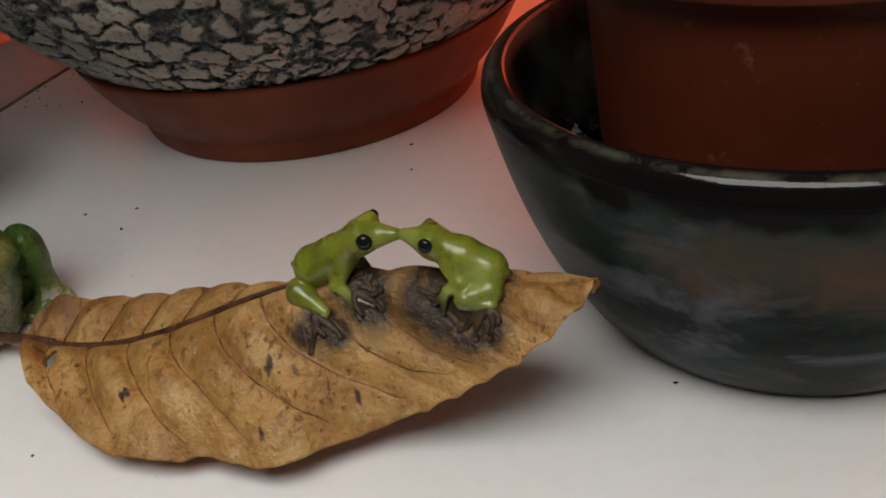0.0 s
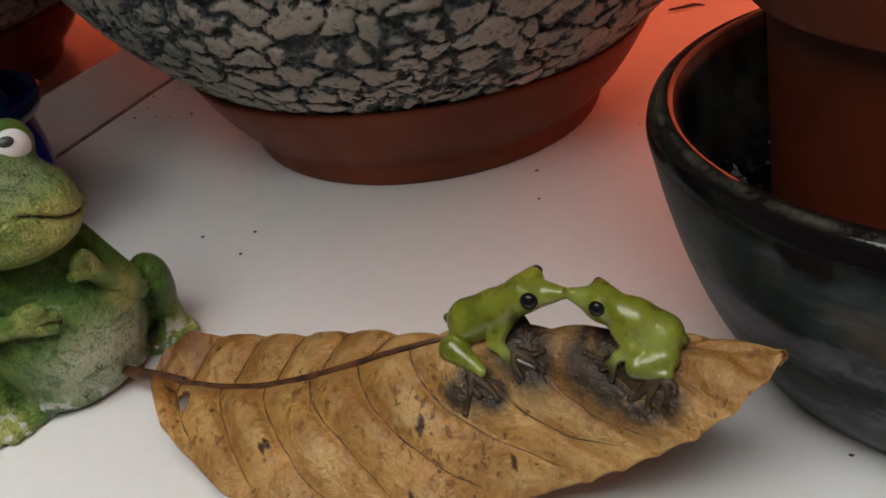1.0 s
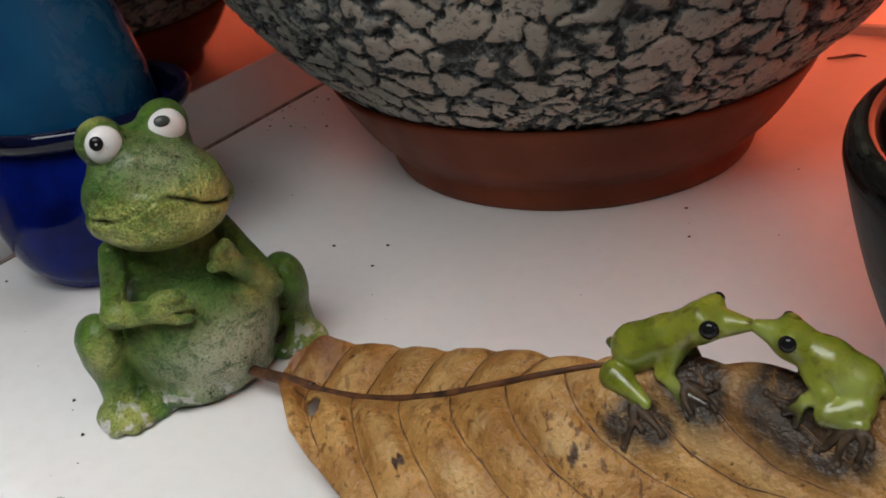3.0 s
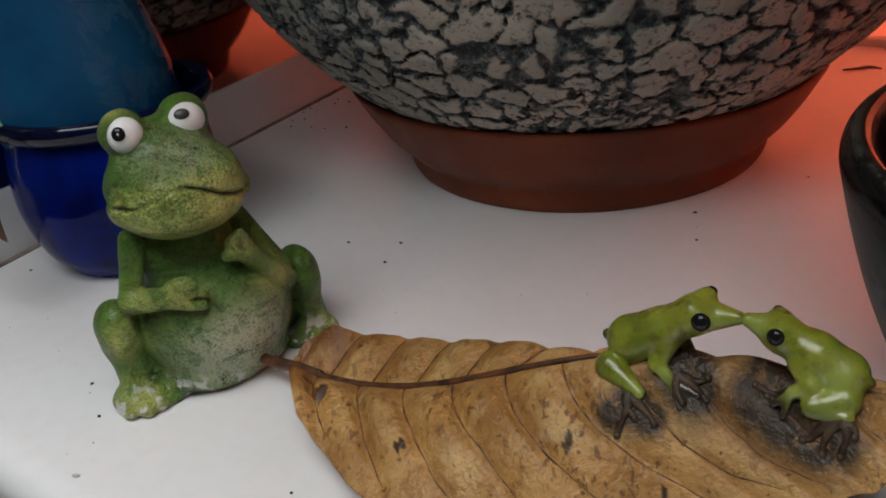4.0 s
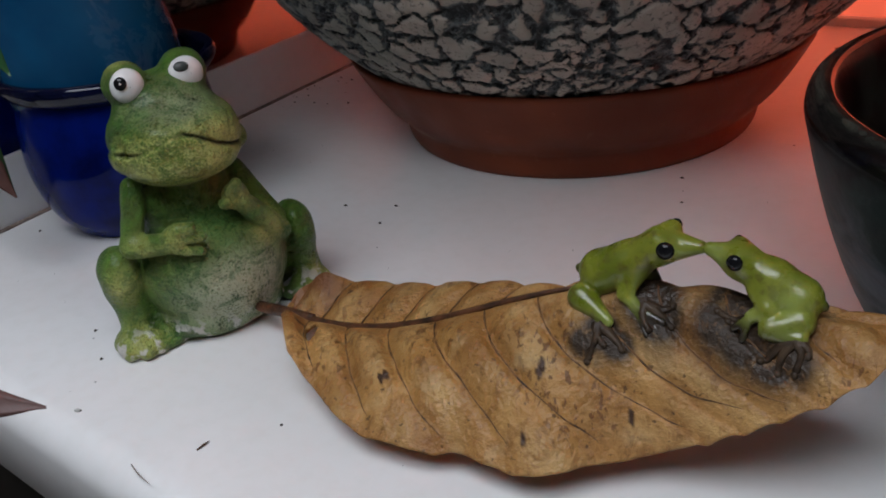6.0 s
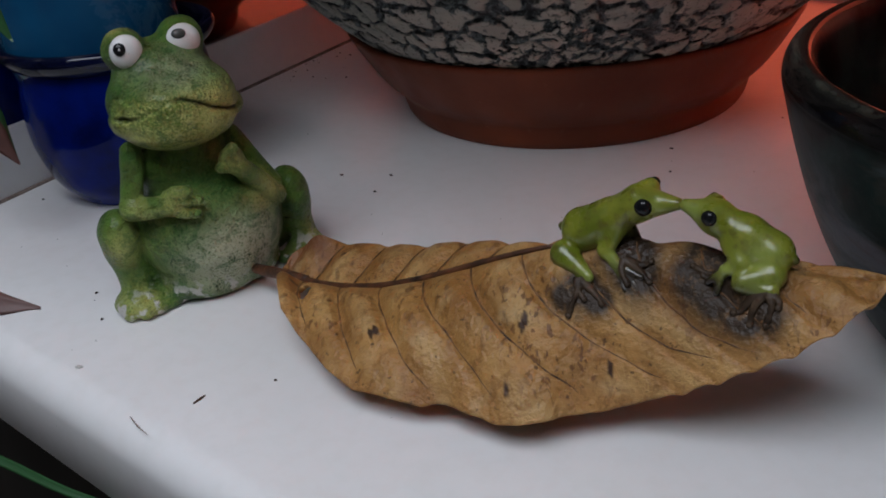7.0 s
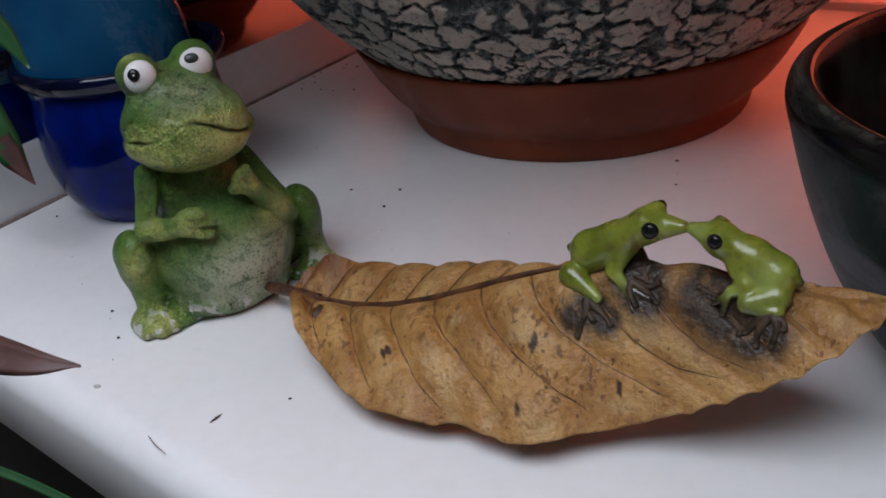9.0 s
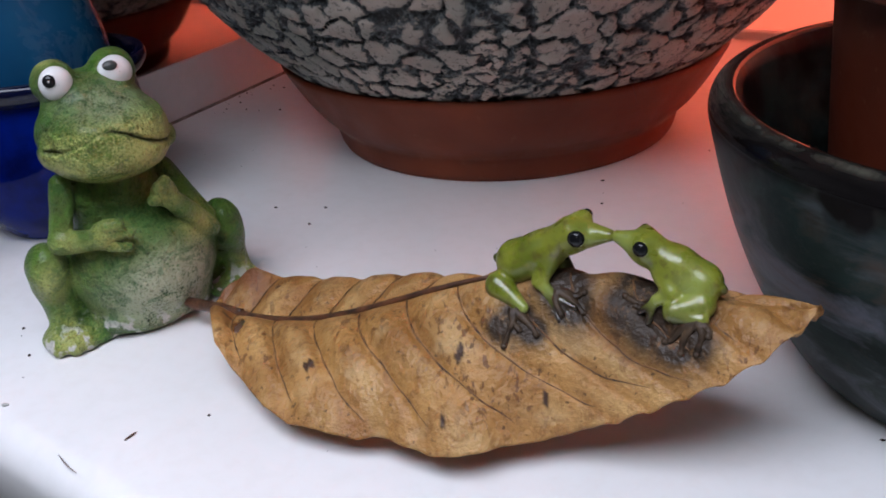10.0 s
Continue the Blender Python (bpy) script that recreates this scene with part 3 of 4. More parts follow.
# ---- the painted frog figure ----
def painted_frog():
    """Local axes in centimetres: x across, y backwards, z up; the figure looks along -y."""

    def mouth(x):
        return np.interp(x, (-2.6, -2.4, -2.1, -1.75, -1.3, -0.9, -0.5, 0.0, 0.5, 1.05, 1.4), (6.42, 6.3, 6.3, 6.52, 6.76, 6.76, 6.58, 6.27, 6.05, 5.88, 5.86))

    def crease(p):
        """Depth of the mouth line over the front of the head, deepest at its ends."""
        x, y, z = p[..., 0], p[..., 1], p[..., 2]
        ends = 0.35 + 0.65 * np.clip((x + 1.3) / 0.6, 0, 1) + 0.4 * np.clip((-1.9 - x) / 0.3, 0, 1)
        return ends * np.exp(-(((z - mouth(x)) / 0.06) ** 2)) * (y < -0.5) * np.clip((1.9 - np.abs(x + 0.66)) / 0.15, 0, 1)

    def field(p):
        d = ball(p, (-0.05, -0.2, 2.0), (2.3, 2.05, 2.1))
        d = melt(d, ball(p, (-0.2, -0.35, 0.5), (2.1, 1.4, 0.7)), 0.3)
        d = melt(d, ball(p, (-0.45, 0.1, 4.2), (1.5, 1.2, 1.6)), 0.22)
        head = ball(p, (-0.52, -0.7, 5.95), (1.84, 1.75, 1.02))
        head = melt(head, ball(p, (-0.6, -0.7, 6.55), (1.8, 1.75, 0.86)), 0.2)
        head = melt(head, ball(p, (-0.6, -0.2, 7.2), (1.3, 1.1, 0.9)), 0.35)
        for c, r in (((-1.48, -0.18, 7.92), 0.62), ((0.22, -0.18, 7.86), 0.68)):
            head = melt(head, ball(p, c, (r, 0.66, r)), 0.18)
        head = melt(head, ball(p, (-2.32, -0.85, 6.12), (0.24, 0.36, 0.36)), 0.14)
        head = melt(head, ball(p, (1.24, -0.85, 5.78), (0.24, 0.36, 0.36)), 0.14)
        head = head + 0.1 * crease(p)
        d = melt(d, head, 0.16)
        # folded legs
        left_leg = melt(ball(p, (-2.86, 0.05, 2.4), (0.62, 0.75, 0.92)), rod(p, (-2.2, 0.5, 0.9), (-2.75, 0.3, 2.0), 0.75, 0.6), 0.25)
        left_leg = melt(left_leg, rod(p, (-2.85, 0.1, 1.9), (-2.75, -0.1, 0.55), 0.5, 0.42), 0.2)
        left_foot = melt(ball(p, (-2.95, -0.4, 0.36), (0.72, 0.72, 0.42)), ball(p, (-2.1, -0.65, 0.18), (0.8, 0.45, 0.3)), 0.25)
        for c in ((-3.35, -0.75, 0.24), (-2.95, -0.95, 0.24), (-2.52, -0.9, 0.24)):
            left_foot = melt(left_foot, ball(p, c, (0.25, 0.34, 0.27)), 0.07)
        right_leg = melt(ball(p, (2.72, -0.4, 2.1), (0.62, 0.75, 0.98)), rod(p, (2.0, 0.3, 0.8), (2.6, 0.0, 1.8), 0.75, 0.6), 0.25)
        right_leg = melt(right_leg, rod(p, (2.85, -0.4, 1.7), (2.95, -0.5, 0.5), 0.46, 0.4), 0.2)
        right_foot = melt(ball(p, (2.85, -0.7, 0.32), (0.62, 0.66, 0.38)), ball(p, (2.3, -0.85, 0.2), (0.6, 0.4, 0.28)), 0.25)
        for c in ((3.25, -0.95, 0.22), (2.88, -1.18, 0.22), (2.5, -1.15, 0.22)):
            right_foot = melt(right_foot, ball(p, c, (0.22, 0.3, 0.25)), 0.07)
        d = melt(d, melt(left_leg, left_foot, 0.12), 0.1)
        d = melt(d, melt(right_leg, right_foot, 0.12), 0.1)
        # thin bent arms, each with a small three-fingered grip
        left = melt(rod(p, (-1.95, -0.2, 4.95), (-2.5, -0.75, 3.5), 0.36, 0.34), rod(p, (-2.5, -0.75, 3.45), (-1.6, -1.65, 3.55), 0.37, 0.31), 0.08)
        left = melt(left, ball(p, (-1.58, -1.68, 3.66), (0.4, 0.34, 0.43)), 0.1)
        for a, b, r in (((-1.5, -1.85, 3.98), (-1.2, -2.0, 4.0), 0.23), ((-1.45, -1.85, 3.7), (-0.92, -2.02, 3.66), 0.19), ((-1.5, -1.82, 3.34), (-1.04, -2.0, 3.22), 0.17)):
            left = melt(left, rod(p, a, b, r, r * 0.85), 0.02)
        right = melt(rod(p, (1.1, -0.25, 4.6), (1.85, -1.0, 3.0), 0.36, 0.36), rod(p, (1.75, -1.35, 2.72), (0.6, -1.75, 4.15), 0.38, 0.31), 0.06)
        right = melt(right, ball(p, (0.46, -1.68, 4.38), (0.42, 0.34, 0.42)), 0.1)
        for a, b, r in (((0.5, -1.83, 4.45), (0.42, -1.98, 4.8), 0.23), ((0.3, -1.83, 4.4), (0.2, -1.97, 4.7), 0.2), ((0.25, -1.83, 4.25), (0.0, -1.9, 4.3), 0.19)):
            right = melt(right, rod(p, a, b, r, r * 0.85), 0.02)
        d = melt(melt(d, left, 0.03), right, 0.03)
        lumps = np.sin(3.1 * p[..., 0] + 1.3 * p[..., 2]) * np.sin(2.7 * p[..., 2] - 1.1 * p[..., 1]) + 0.5 * np.sin(7.3 * p[..., 0] + 5.1 * p[..., 1]) * np.sin(6.7 * p[..., 2])
        return np.maximum(d + 0.02 * lumps, 0.02 - p[..., 2])

    v, f = surface(field, (-4.0, -3.2, -0.2), (4.2, 2.6, 8.9), 0.07)
    x, y, z = v.T
    belly = np.exp(-(((x + 0.1) / 1.75) ** 2 + ((z - 1.5) / 1.35) ** 2) ** 2) * (y < -0.4)
    belly = np.maximum(belly, 0.5 * np.exp(-(((x + 0.65) / 1.1) ** 2 + ((z - 7.35) / 0.45) ** 2)) * (y < -0.5))
    chest = np.exp(-(((x + 0.3) / 1.2) ** 2 + ((z - 3.6) / 0.9) ** 2)) * (y < -0.4)
    yellow = np.clip(np.exp(-((((x + 0.66) / 1.9) ** 2 + ((z - 6.1) / 0.85) ** 2) ** 2)) * (y < -0.9), 0, 1)
    for c, r in (((-1.4, -1.8, 3.6), 0.65), ((0.4, -1.7, 4.5), 0.6), ((1.3, -1.5, 3.1), 0.65), ((-2.3, -1.0, 3.2), 0.6), ((-2.95, -0.8, 0.3), 0.8), ((3.1, -1.1, 0.3), 0.7), ((-3.0, -0.6, 2.2), 0.6), ((-1.6, 0.0, 8.5), 0.4)):
        yellow = np.maximum(yellow, 0.7 * np.exp(-(((v - np.array(c)) / (0.9 * r)) ** 2).sum(1)))
    wash = np.clip(1.1 * crease(v), 0, 0.9) ** 1.5
    chips = np.clip(np.exp(-(((z - 0.3) / 0.45) ** 2)) * 1.3, 0, 1)
    pieces = [(v, f, 0)]
    for c, r, look_at in (((-1.54, -0.6, 7.95), (0.47, 0.49, 0.32), (-0.1, -1.0, 0.1)), ((0.16, -0.6, 7.9), (0.52, 0.48, 0.34), (0.08, -1.0, 0.14))):
        pieces.append((*disc_ball(c, r, look_at, segments=40, rings=20), 1))
    # the pupils; the last small white ball models a highlight on the left one
    for c, r, look_at, i in (((-1.79, -0.82, 8.12), (0.175, 0.185, 0.08), (-0.55, -1.0, 0.4), 2), ((-0.03, -0.83, 8.16), (0.21, 0.15, 0.075), (-0.3, -1.0, 0.6), 3), ((-1.82, -0.895, 8.13), (0.03, 0.03, 0.02), (-0.4, -1.0, 0.4), 1)):
        pieces.append((*disc_ball(c, r, look_at, segments=20, rings=10), i))
    me = joined("frog_figurine", pieces, belly=belly, chest=chest, yellow=yellow, wash=wash, chips=chips)
    ob = part("frog_figurine", me, (FROG, EYE_WHITE_GLINT, BLACK, PUPIL_GREY))
    ob.matrix_world = pose(-0.104, -0.175, 0, 0, 0, 46.0)
    return tagged(ob, "seated green ceramic frog figurine with white eyes and weathered paint", "figurine")


painted_frog()


# ---- the dry leaf with two little frogs ----
def powers(u, c):
    """A curve from its coefficients: powers of u, and last of all its square root."""
    return sum(k * u**i for i, k in enumerate(c[:6])) + c[6] * np.sqrt(u)


MID = ((-19.21, -9.03, 2.14, 3.94, 2.27, -5.76, 0), (0.93, 0.92, 2.54, 47.53, -95.57, 48.04, 0))
FRONT = ((-19.2, 55.71, -229.83, 544.62, -569.92, 215.77, -22.79), (0.9, -68.71, 208.56, -395.99, 369.62, -127.63, 17.64))
BACK = ((-19.2, -22.67, 47.25, -156.92, 219.78, -102.35, 8.47), (0.9, -12.51, 38.95, -38.12, -2.29, 12.62, 4.84))


def sweep(u, w):
    """How far a side vein has run towards the tip."""
    return np.clip(0.05 + 0.42 * u, 0, 0.28) * w**2.2 * np.clip(2.2 * (1 - u), 0, 1)


def leaf_place(u, w):
    """A place on the leaf: u from stalk to tip, w from 0 at the midrib to 1 at the front edge and -1 at the back edge."""
    u, w = np.broadcast_arrays(np.asarray(u, float), np.asarray(w, float))
    x = -7.6 + 15.35 * u + 0.45 * u**8
    near, k = w >= 0, np.abs(w)
    out = []
    for n in (0, 1):
        m = powers(u, MID[n])
        e = np.where(near, powers(u, FRONT[n]), powers(u, BACK[n]))
        out.append(m + (e - m) * k * np.where(near, np.clip(0.3 + u / 0.1, 0, 1), 1.0))
    y, z = out
    z = z + np.where(near, 0.62, 0.12) * 4 * k * (1 - k) * np.clip(6 * u, 0, 1) * np.clip(6 * (1 - u), 0, 1)
    y = y + np.where(near, k * k, 0) * (-0.36 * np.exp(-(((x - 0.3) / 0.8) ** 2)) + 0.36 * np.exp(-(((x + 1.7) / 0.6) ** 2)) + 0.15 * np.exp(-(((x - 2.9) / 0.6) ** 2)))
    y = y - np.where(near, k * k, 0) * (0.42 * np.exp(-(((u - 0.2) / 0.08) ** 2)) + 0.15 * np.exp(-(((u - 0.55) / 0.05) ** 2)))
    skew = u - np.where(near, sweep(u - sweep(u, k), k), 0.02 + 0.05 * k**1.4)
    fade = np.clip(3 * k, 0, 1) * np.clip(1.6 - 1.2 * k, 0, 1)
    z = z - (0.16 * np.cos(np.pi * (skew - 0.06) / 0.09) ** 8 - 0.1 * np.sin(np.pi * (skew - 0.06) / 0.09) ** 2) * fade
    z = z + 0.05 * np.sin(23 * u + 2 * w) * k
    y = y + 0.011 * k**6 * (np.sin(61 * u) + np.sin(97 * u + 1) + np.sin(151 * u + 2))
    curl = np.exp(-(((u - 0.075) / 0.04) ** 2)) * k**2
    z = z + np.where(near, 0.0, 0.5) * curl
    y = y - np.where(near, 0.0, 0.35) * curl * k**2
    return np.stack([x, y, z], -1)


def leaf_mesh():
    rows, cols = 260, 150
    u, w = np.meshgrid(np.linspace(0.0, 1.0, rows), np.linspace(-1, 1, cols), indexing="ij")
    v = leaf_place(u, w)
    tu, tw = np.gradient(v, axis=0), np.gradient(v, axis=1)
    n = np.cross(tu, tw)
    n /= np.linalg.norm(n, axis=-1)[..., None] + 1e-9
    n *= np.where(n[..., 2:] < 0, 1, -1)
    under = v + n * 0.13 * np.clip(8 * (1 - np.abs(w)) + 0.35, 0, 1)[..., None]
    top = grid_faces(rows, cols, False)
    size = rows * cols
    ring = np.r_[np.arange(cols), np.arange(1, rows) * cols + cols - 1, (rows - 1) * cols + np.arange(cols - 2, -1, -1), np.arange(rows - 2, 0, -1) * cols]
    side = np.stack([ring, np.roll(ring, -1), np.roll(ring, -1) + size, ring + size], 1)
    stain = np.zeros(size)
    p = v.reshape(-1, 3)
    for c, r in (((1.36, -24.3, 3.2), 0.38), ((1.75, -24.2, 3.4), 0.5), ((2.1, -24.4, 3.2), 0.4), ((2.85, -23.85, 4.0), 0.7), ((3.0, -24.2, 3.75), 0.6), ((4.44, -24.6, 3.9), 0.75), ((4.86, -25.0, 3.75), 0.8), ((5.3, -25.55, 3.6), 0.65), ((5.6, -25.7, 3.55), 0.5), ((4.8, -24.1, 4.2), 0.8), ((5.5, -25.1, 4.0), 0.6)):
        stain = np.maximum(stain, np.clip(1.7 * np.exp(-(((p - np.array(c)) / r) ** 2).sum(1)), 0, 1))
    spot = np.zeros(size)
    for c, r in (((0.4, -24.6), (0.13, 0.2)), ((2.4, -25.2), (0.11, 0.1)), ((-3.6, -23.6), (0.2, 0.2)), ((-5.6, -19.2), (0.1, 0.1)), ((-6.7, -20.6), (0.16, 0.12)), ((0.0, -25.6), (0.08, 0.14))):
        q = ((p[:, :2] - np.array(c)) / (0.78 * np.array(r))) ** 2
        spot = np.maximum(spot, np.clip(3 * (1.2 - q.sum(1) - 0.5 * np.sin(31 * p[:, 0] + 17 * p[:, 1])), 0, 1))
    # a small torn hole beside the stalk, walled through the leaf's thickness
    fu, fw = (q[:-1, :-1].ravel() for q in (u, w))
    keep = ((fu - 0.088) / 0.016) ** 2 + ((fw - 0.42) / 0.17) ** 2 + 0.25 * np.sin(90 * fu + 14 * fw) > 1
    gone = {}
    for face in top[~keep].tolist():
        for a, b in zip(face, face[1:] + face[:1]):
            if (b, a) in gone:
                del gone[(b, a)]
            else:
                gone[(a, b)] = 1
    wall = np.array([(a, b, b + size, a + size) for a, b in gone]).reshape(-1, 4)
    top, side = top[keep], np.concatenate([side, wall])
    flat_u, flat_w = u.ravel(), w.ravel()
    run = np.abs(flat_w)
    skew = flat_u - np.where(flat_w >= 0, sweep(flat_u - sweep(flat_u, run), run), 0.02 + 0.05 * run**1.4)
    ridge = np.sin(np.pi * (skew - 0.06) / 0.09) ** 2
    burnt = np.clip(1.1 * np.exp(-(((flat_u - 0.07) / 0.035) ** 2)) * np.clip(-2.2 * flat_w - 0.7, 0, 1) + 0.8 * np.exp(-((flat_u / 0.03) ** 2)), 0, 0.9)
    more = {"ridge": np.r_[ridge, np.zeros(size)], "burnt": np.r_[burnt, np.zeros(size)]}
    me = mesh_from("leaf", np.concatenate([p, under.reshape(-1, 3)]), np.concatenate([top, top[:, ::-1] + size, side]), stain=np.r_[stain, np.zeros(size)], spot=np.r_[spot, np.zeros(size)], **more)
    bm = bmesh.new()
    bm.from_mesh(me)
    bmesh.ops.recalc_face_normals(bm, faces=bm.faces)
    bm.to_mesh(me)
    bm.free()
    return me


KISS = pose(0.0388, -0.2425, -0.0012, 0, 0, -21.2)  # the little frogs meet here; x along the leaf, y away from its front


def kissing_frog(blobs, eyes, dark_balls, pale_balls):
    """One mesh from (a, b, radius at a, radius at b, seam) rods."""

    def field(p):
        d = None
        for a, b, ra, rb, k in blobs:
            e = rod(p, a, b, ra, rb)
            d = e if d is None else melt(d, e, k)
        return d

    ends = np.array([q for a, b, *_ in blobs for q in (a, b)])
    v, f = surface(field, ends.min(0) - 0.9, ends.max(0) + 0.9, 0.05)
    dark, pale = np.zeros(len(v)), np.zeros(len(v))
    for c, r in dark_balls:
        dark = np.maximum(dark, np.clip(1.6 - 1.4 * np.linalg.norm(v - np.array(c), axis=1) / r, 0, 1))
    for c, r in pale_balls:
        pale = np.maximum(pale, 0.75 * np.exp(-((np.linalg.norm(v - np.array(c), axis=1) / r) ** 2)))
    pieces = [(v, f, 0)]
    for c, r, way in eyes:
        pieces.append((*disc_ball(c, (r, r, r * 0.7), way, segments=20, rings=10), 1))
    return joined("frog", pieces, dark=dark, pale=pale)


def webbed_feet(frog, feet):
    """Dark wet feet with round toe tips, pressed on the leaf; each is a heel and its toe tips as (u, w) on the leaf."""
    for heel, tips in feet:
        pieces = []
        for n, tip in enumerate(tips):
            t = np.linspace(0, 1, 6)
            bend = 0.006 * np.sin(np.pi * t) * (-1) ** n
            run = leaf_place(heel[0] + (tip[0] - heel[0]) * t + bend, heel[1] + (tip[1] - heel[1]) * t) + (0, -0.02, 0.02)
            line = curve_through(run, 16)
            r = np.interp(np.linspace(0, 1, 16), (0, 0.5, 0.8, 0.93, 1), (0.15, 0.085, 0.06, 0.085, 0.05))
            a = np.linspace(0, 2 * np.pi, 8, endpoint=False)
            along = np.gradient(line, axis=0)
            along /= np.linalg.norm(along, axis=1)[:, None]
            side = np.cross(along, (0.0, -0.6, 0.8))
            side /= np.linalg.norm(side, axis=1)[:, None]
            up = np.cross(side, along)
            v = line[:, None] + r[:, None, None] * (np.cos(a)[None, :, None] * side[:, None] + 0.7 * np.sin(a)[None, :, None] * up[:, None])
            pieces.append((v.reshape(-1, 3), grid_faces(16, 8, True), 0))
            pieces.append((*disc_ball(line[-1], (0.085, 0.085, 0.06), (0, -0.6, 0.8), segments=12, rings=8), 0))
        foot = part("foot", joined("foot", pieces), FOOT_SKIN, frog, "dark wet webbed foot")
        foot.matrix_local = KISS.inverted()


def leaf_ornament():
    ornament = thing("leaf_ornament", "dry brown leaf ornament with two small glossy lime-green frogs touching noses", "ornament")
    leaf = part("leaf", leaf_mesh(), LEAF, ornament, "brown mottled dry leaf with dark stains")
    line = leaf_place(np.linspace(0.0, 0.62, 9), np.zeros(9)) + (0, -0.02, 0.03)
    part("midrib", tube("midrib", line, [0.14, 0.12, 0.1, 0.08, 0.05], 60, 8), STEM, leaf, "dark brown midrib")
    part("stem", tube("stem", [(-9.35, -18.0, 0.62), (-8.9, -18.35, 0.72), (-8.2, -18.85, 0.85), (-7.4, -19.3, 0.98), (-6.6, -19.75, 1.1)], [0.05, 0.15, 0.18, 0.16, 0.1], 30, 10), STEM, leaf, "dark red-brown broken stem")
    for k in range(10):
        u0 = 0.06 + 0.09 * k
        reach = (0.9, 0.93, 0.95)[k % 3] - (0.2 if k > 7 else 0)
        w = np.linspace(0.0, reach, 15)
        run = leaf_place(np.clip(u0 + sweep(u0, w) + (0.004 * np.sin(9 * w + 5 * k) + 0.0022 * np.sin(31 * w + 3 * k)) * w, 0, 0.985), w) + (0, 0.0, -0.012)
        part("vein", tube("vein", run, [0.026, 0.034, 0.02, 0.036, 0.022, 0.032, 0.018, 0.026, 0.006], 40, 6), VEIN, leaf)
        if u0 < 0.55:
            w = np.linspace(0.0, -0.94, 7)
            run = leaf_place(np.clip(u0 + 0.02 + 0.05 * np.abs(w) ** 1.4, 0, 0.98), w) + (0, -0.01, 0.012)
            part("vein", tube("vein", run, [0.03, 0.022, 0.014], 30, 6), VEIN, leaf)
    y = 0.32
    first = [
        ((-2.38, y, 4.48), (-1.75, y, 4.82), 0.55, 0.48, 0.2), ((-1.75, y, 4.86), (-1.05, y, 5.36), 0.45, 0.4, 0.2),
        ((-0.95, y, 5.4), (-0.1, y - 0.02, 5.51), 0.44, 0.15, 0.16), ((-0.8, y - 0.24, 5.47), (-0.78, y - 0.26, 5.47), 0.26, 0.25, 0.1), ((-0.86, y + 0.24, 5.66), (-0.84, y + 0.26, 5.68), 0.25, 0.23, 0.1),
        ((-2.68, y - 0.5, 4.0), (-1.9, y - 0.85, 3.72), 0.35, 0.12, 0.08), ((-1.92, y - 0.88, 3.66), (-2.6, y - 0.72, 3.5), 0.1, 0.13, 0.05),
        ((-1.55, y - 0.25, 4.6), (-1.66, y - 0.45, 4.28), 0.24, 0.19, 0.12), ((-1.66, y - 0.45, 4.28), (-1.42, y - 0.52, 4.08), 0.18, 0.14, 0.06), ((-1.42, y - 0.52, 4.04), (-0.72, y - 0.62, 3.82), 0.12, 0.09, 0.05), ((-1.42, y - 0.52, 4.0), (-1.0, y - 0.85, 3.52), 0.1, 0.08, 0.05), ((-1.2, y - 0.6, 3.9), (-0.75, y - 0.75, 3.62), 0.1, 0.08, 0.06),
        ((-1.45, y + 0.3, 4.6), (-1.2, y + 0.4, 3.95), 0.22, 0.2, 0.1), ((-2.95, y + 0.1, 4.38), (-2.98, y + 0.1, 4.42), 0.12, 0.12, 0.04),
    ]
    frog = part("frog", kissing_frog(first, [((-0.75, y - 0.42, 5.49), 0.205, (0.12, -1, 0.05)), ((-0.78, y + 0.42, 5.76), 0.13, (0.2, 1, 0.2))],
        [((-2.42, y - 1.25, 3.05), 0.85), ((-1.6, y - 1.3, 2.8), 0.7), ((-0.9, y - 0.7, 3.66), 0.72), ((-1.2, y + 0.42, 3.95), 0.75), ((-2.98, y + 0.1, 4.42), 0.16)],
        [((-0.6, y - 0.3, 5.3), 0.3), ((-1.3, y - 0.6, 4.1), 0.3), ((-1.9, y - 1.1, 3.75), 0.35)]), (LIME, BLACK), ornament, "small glossy lime-green frog with black eyes")
    frog.matrix_local = KISS
    webbed_feet(frog, (((0.604, 0.36), ((0.588, 0.54), (0.612, 0.5), (0.638, 0.53))), ((0.672, 0.24), ((0.707, 0.35), (0.676, 0.43), (0.71, 0.22)))))
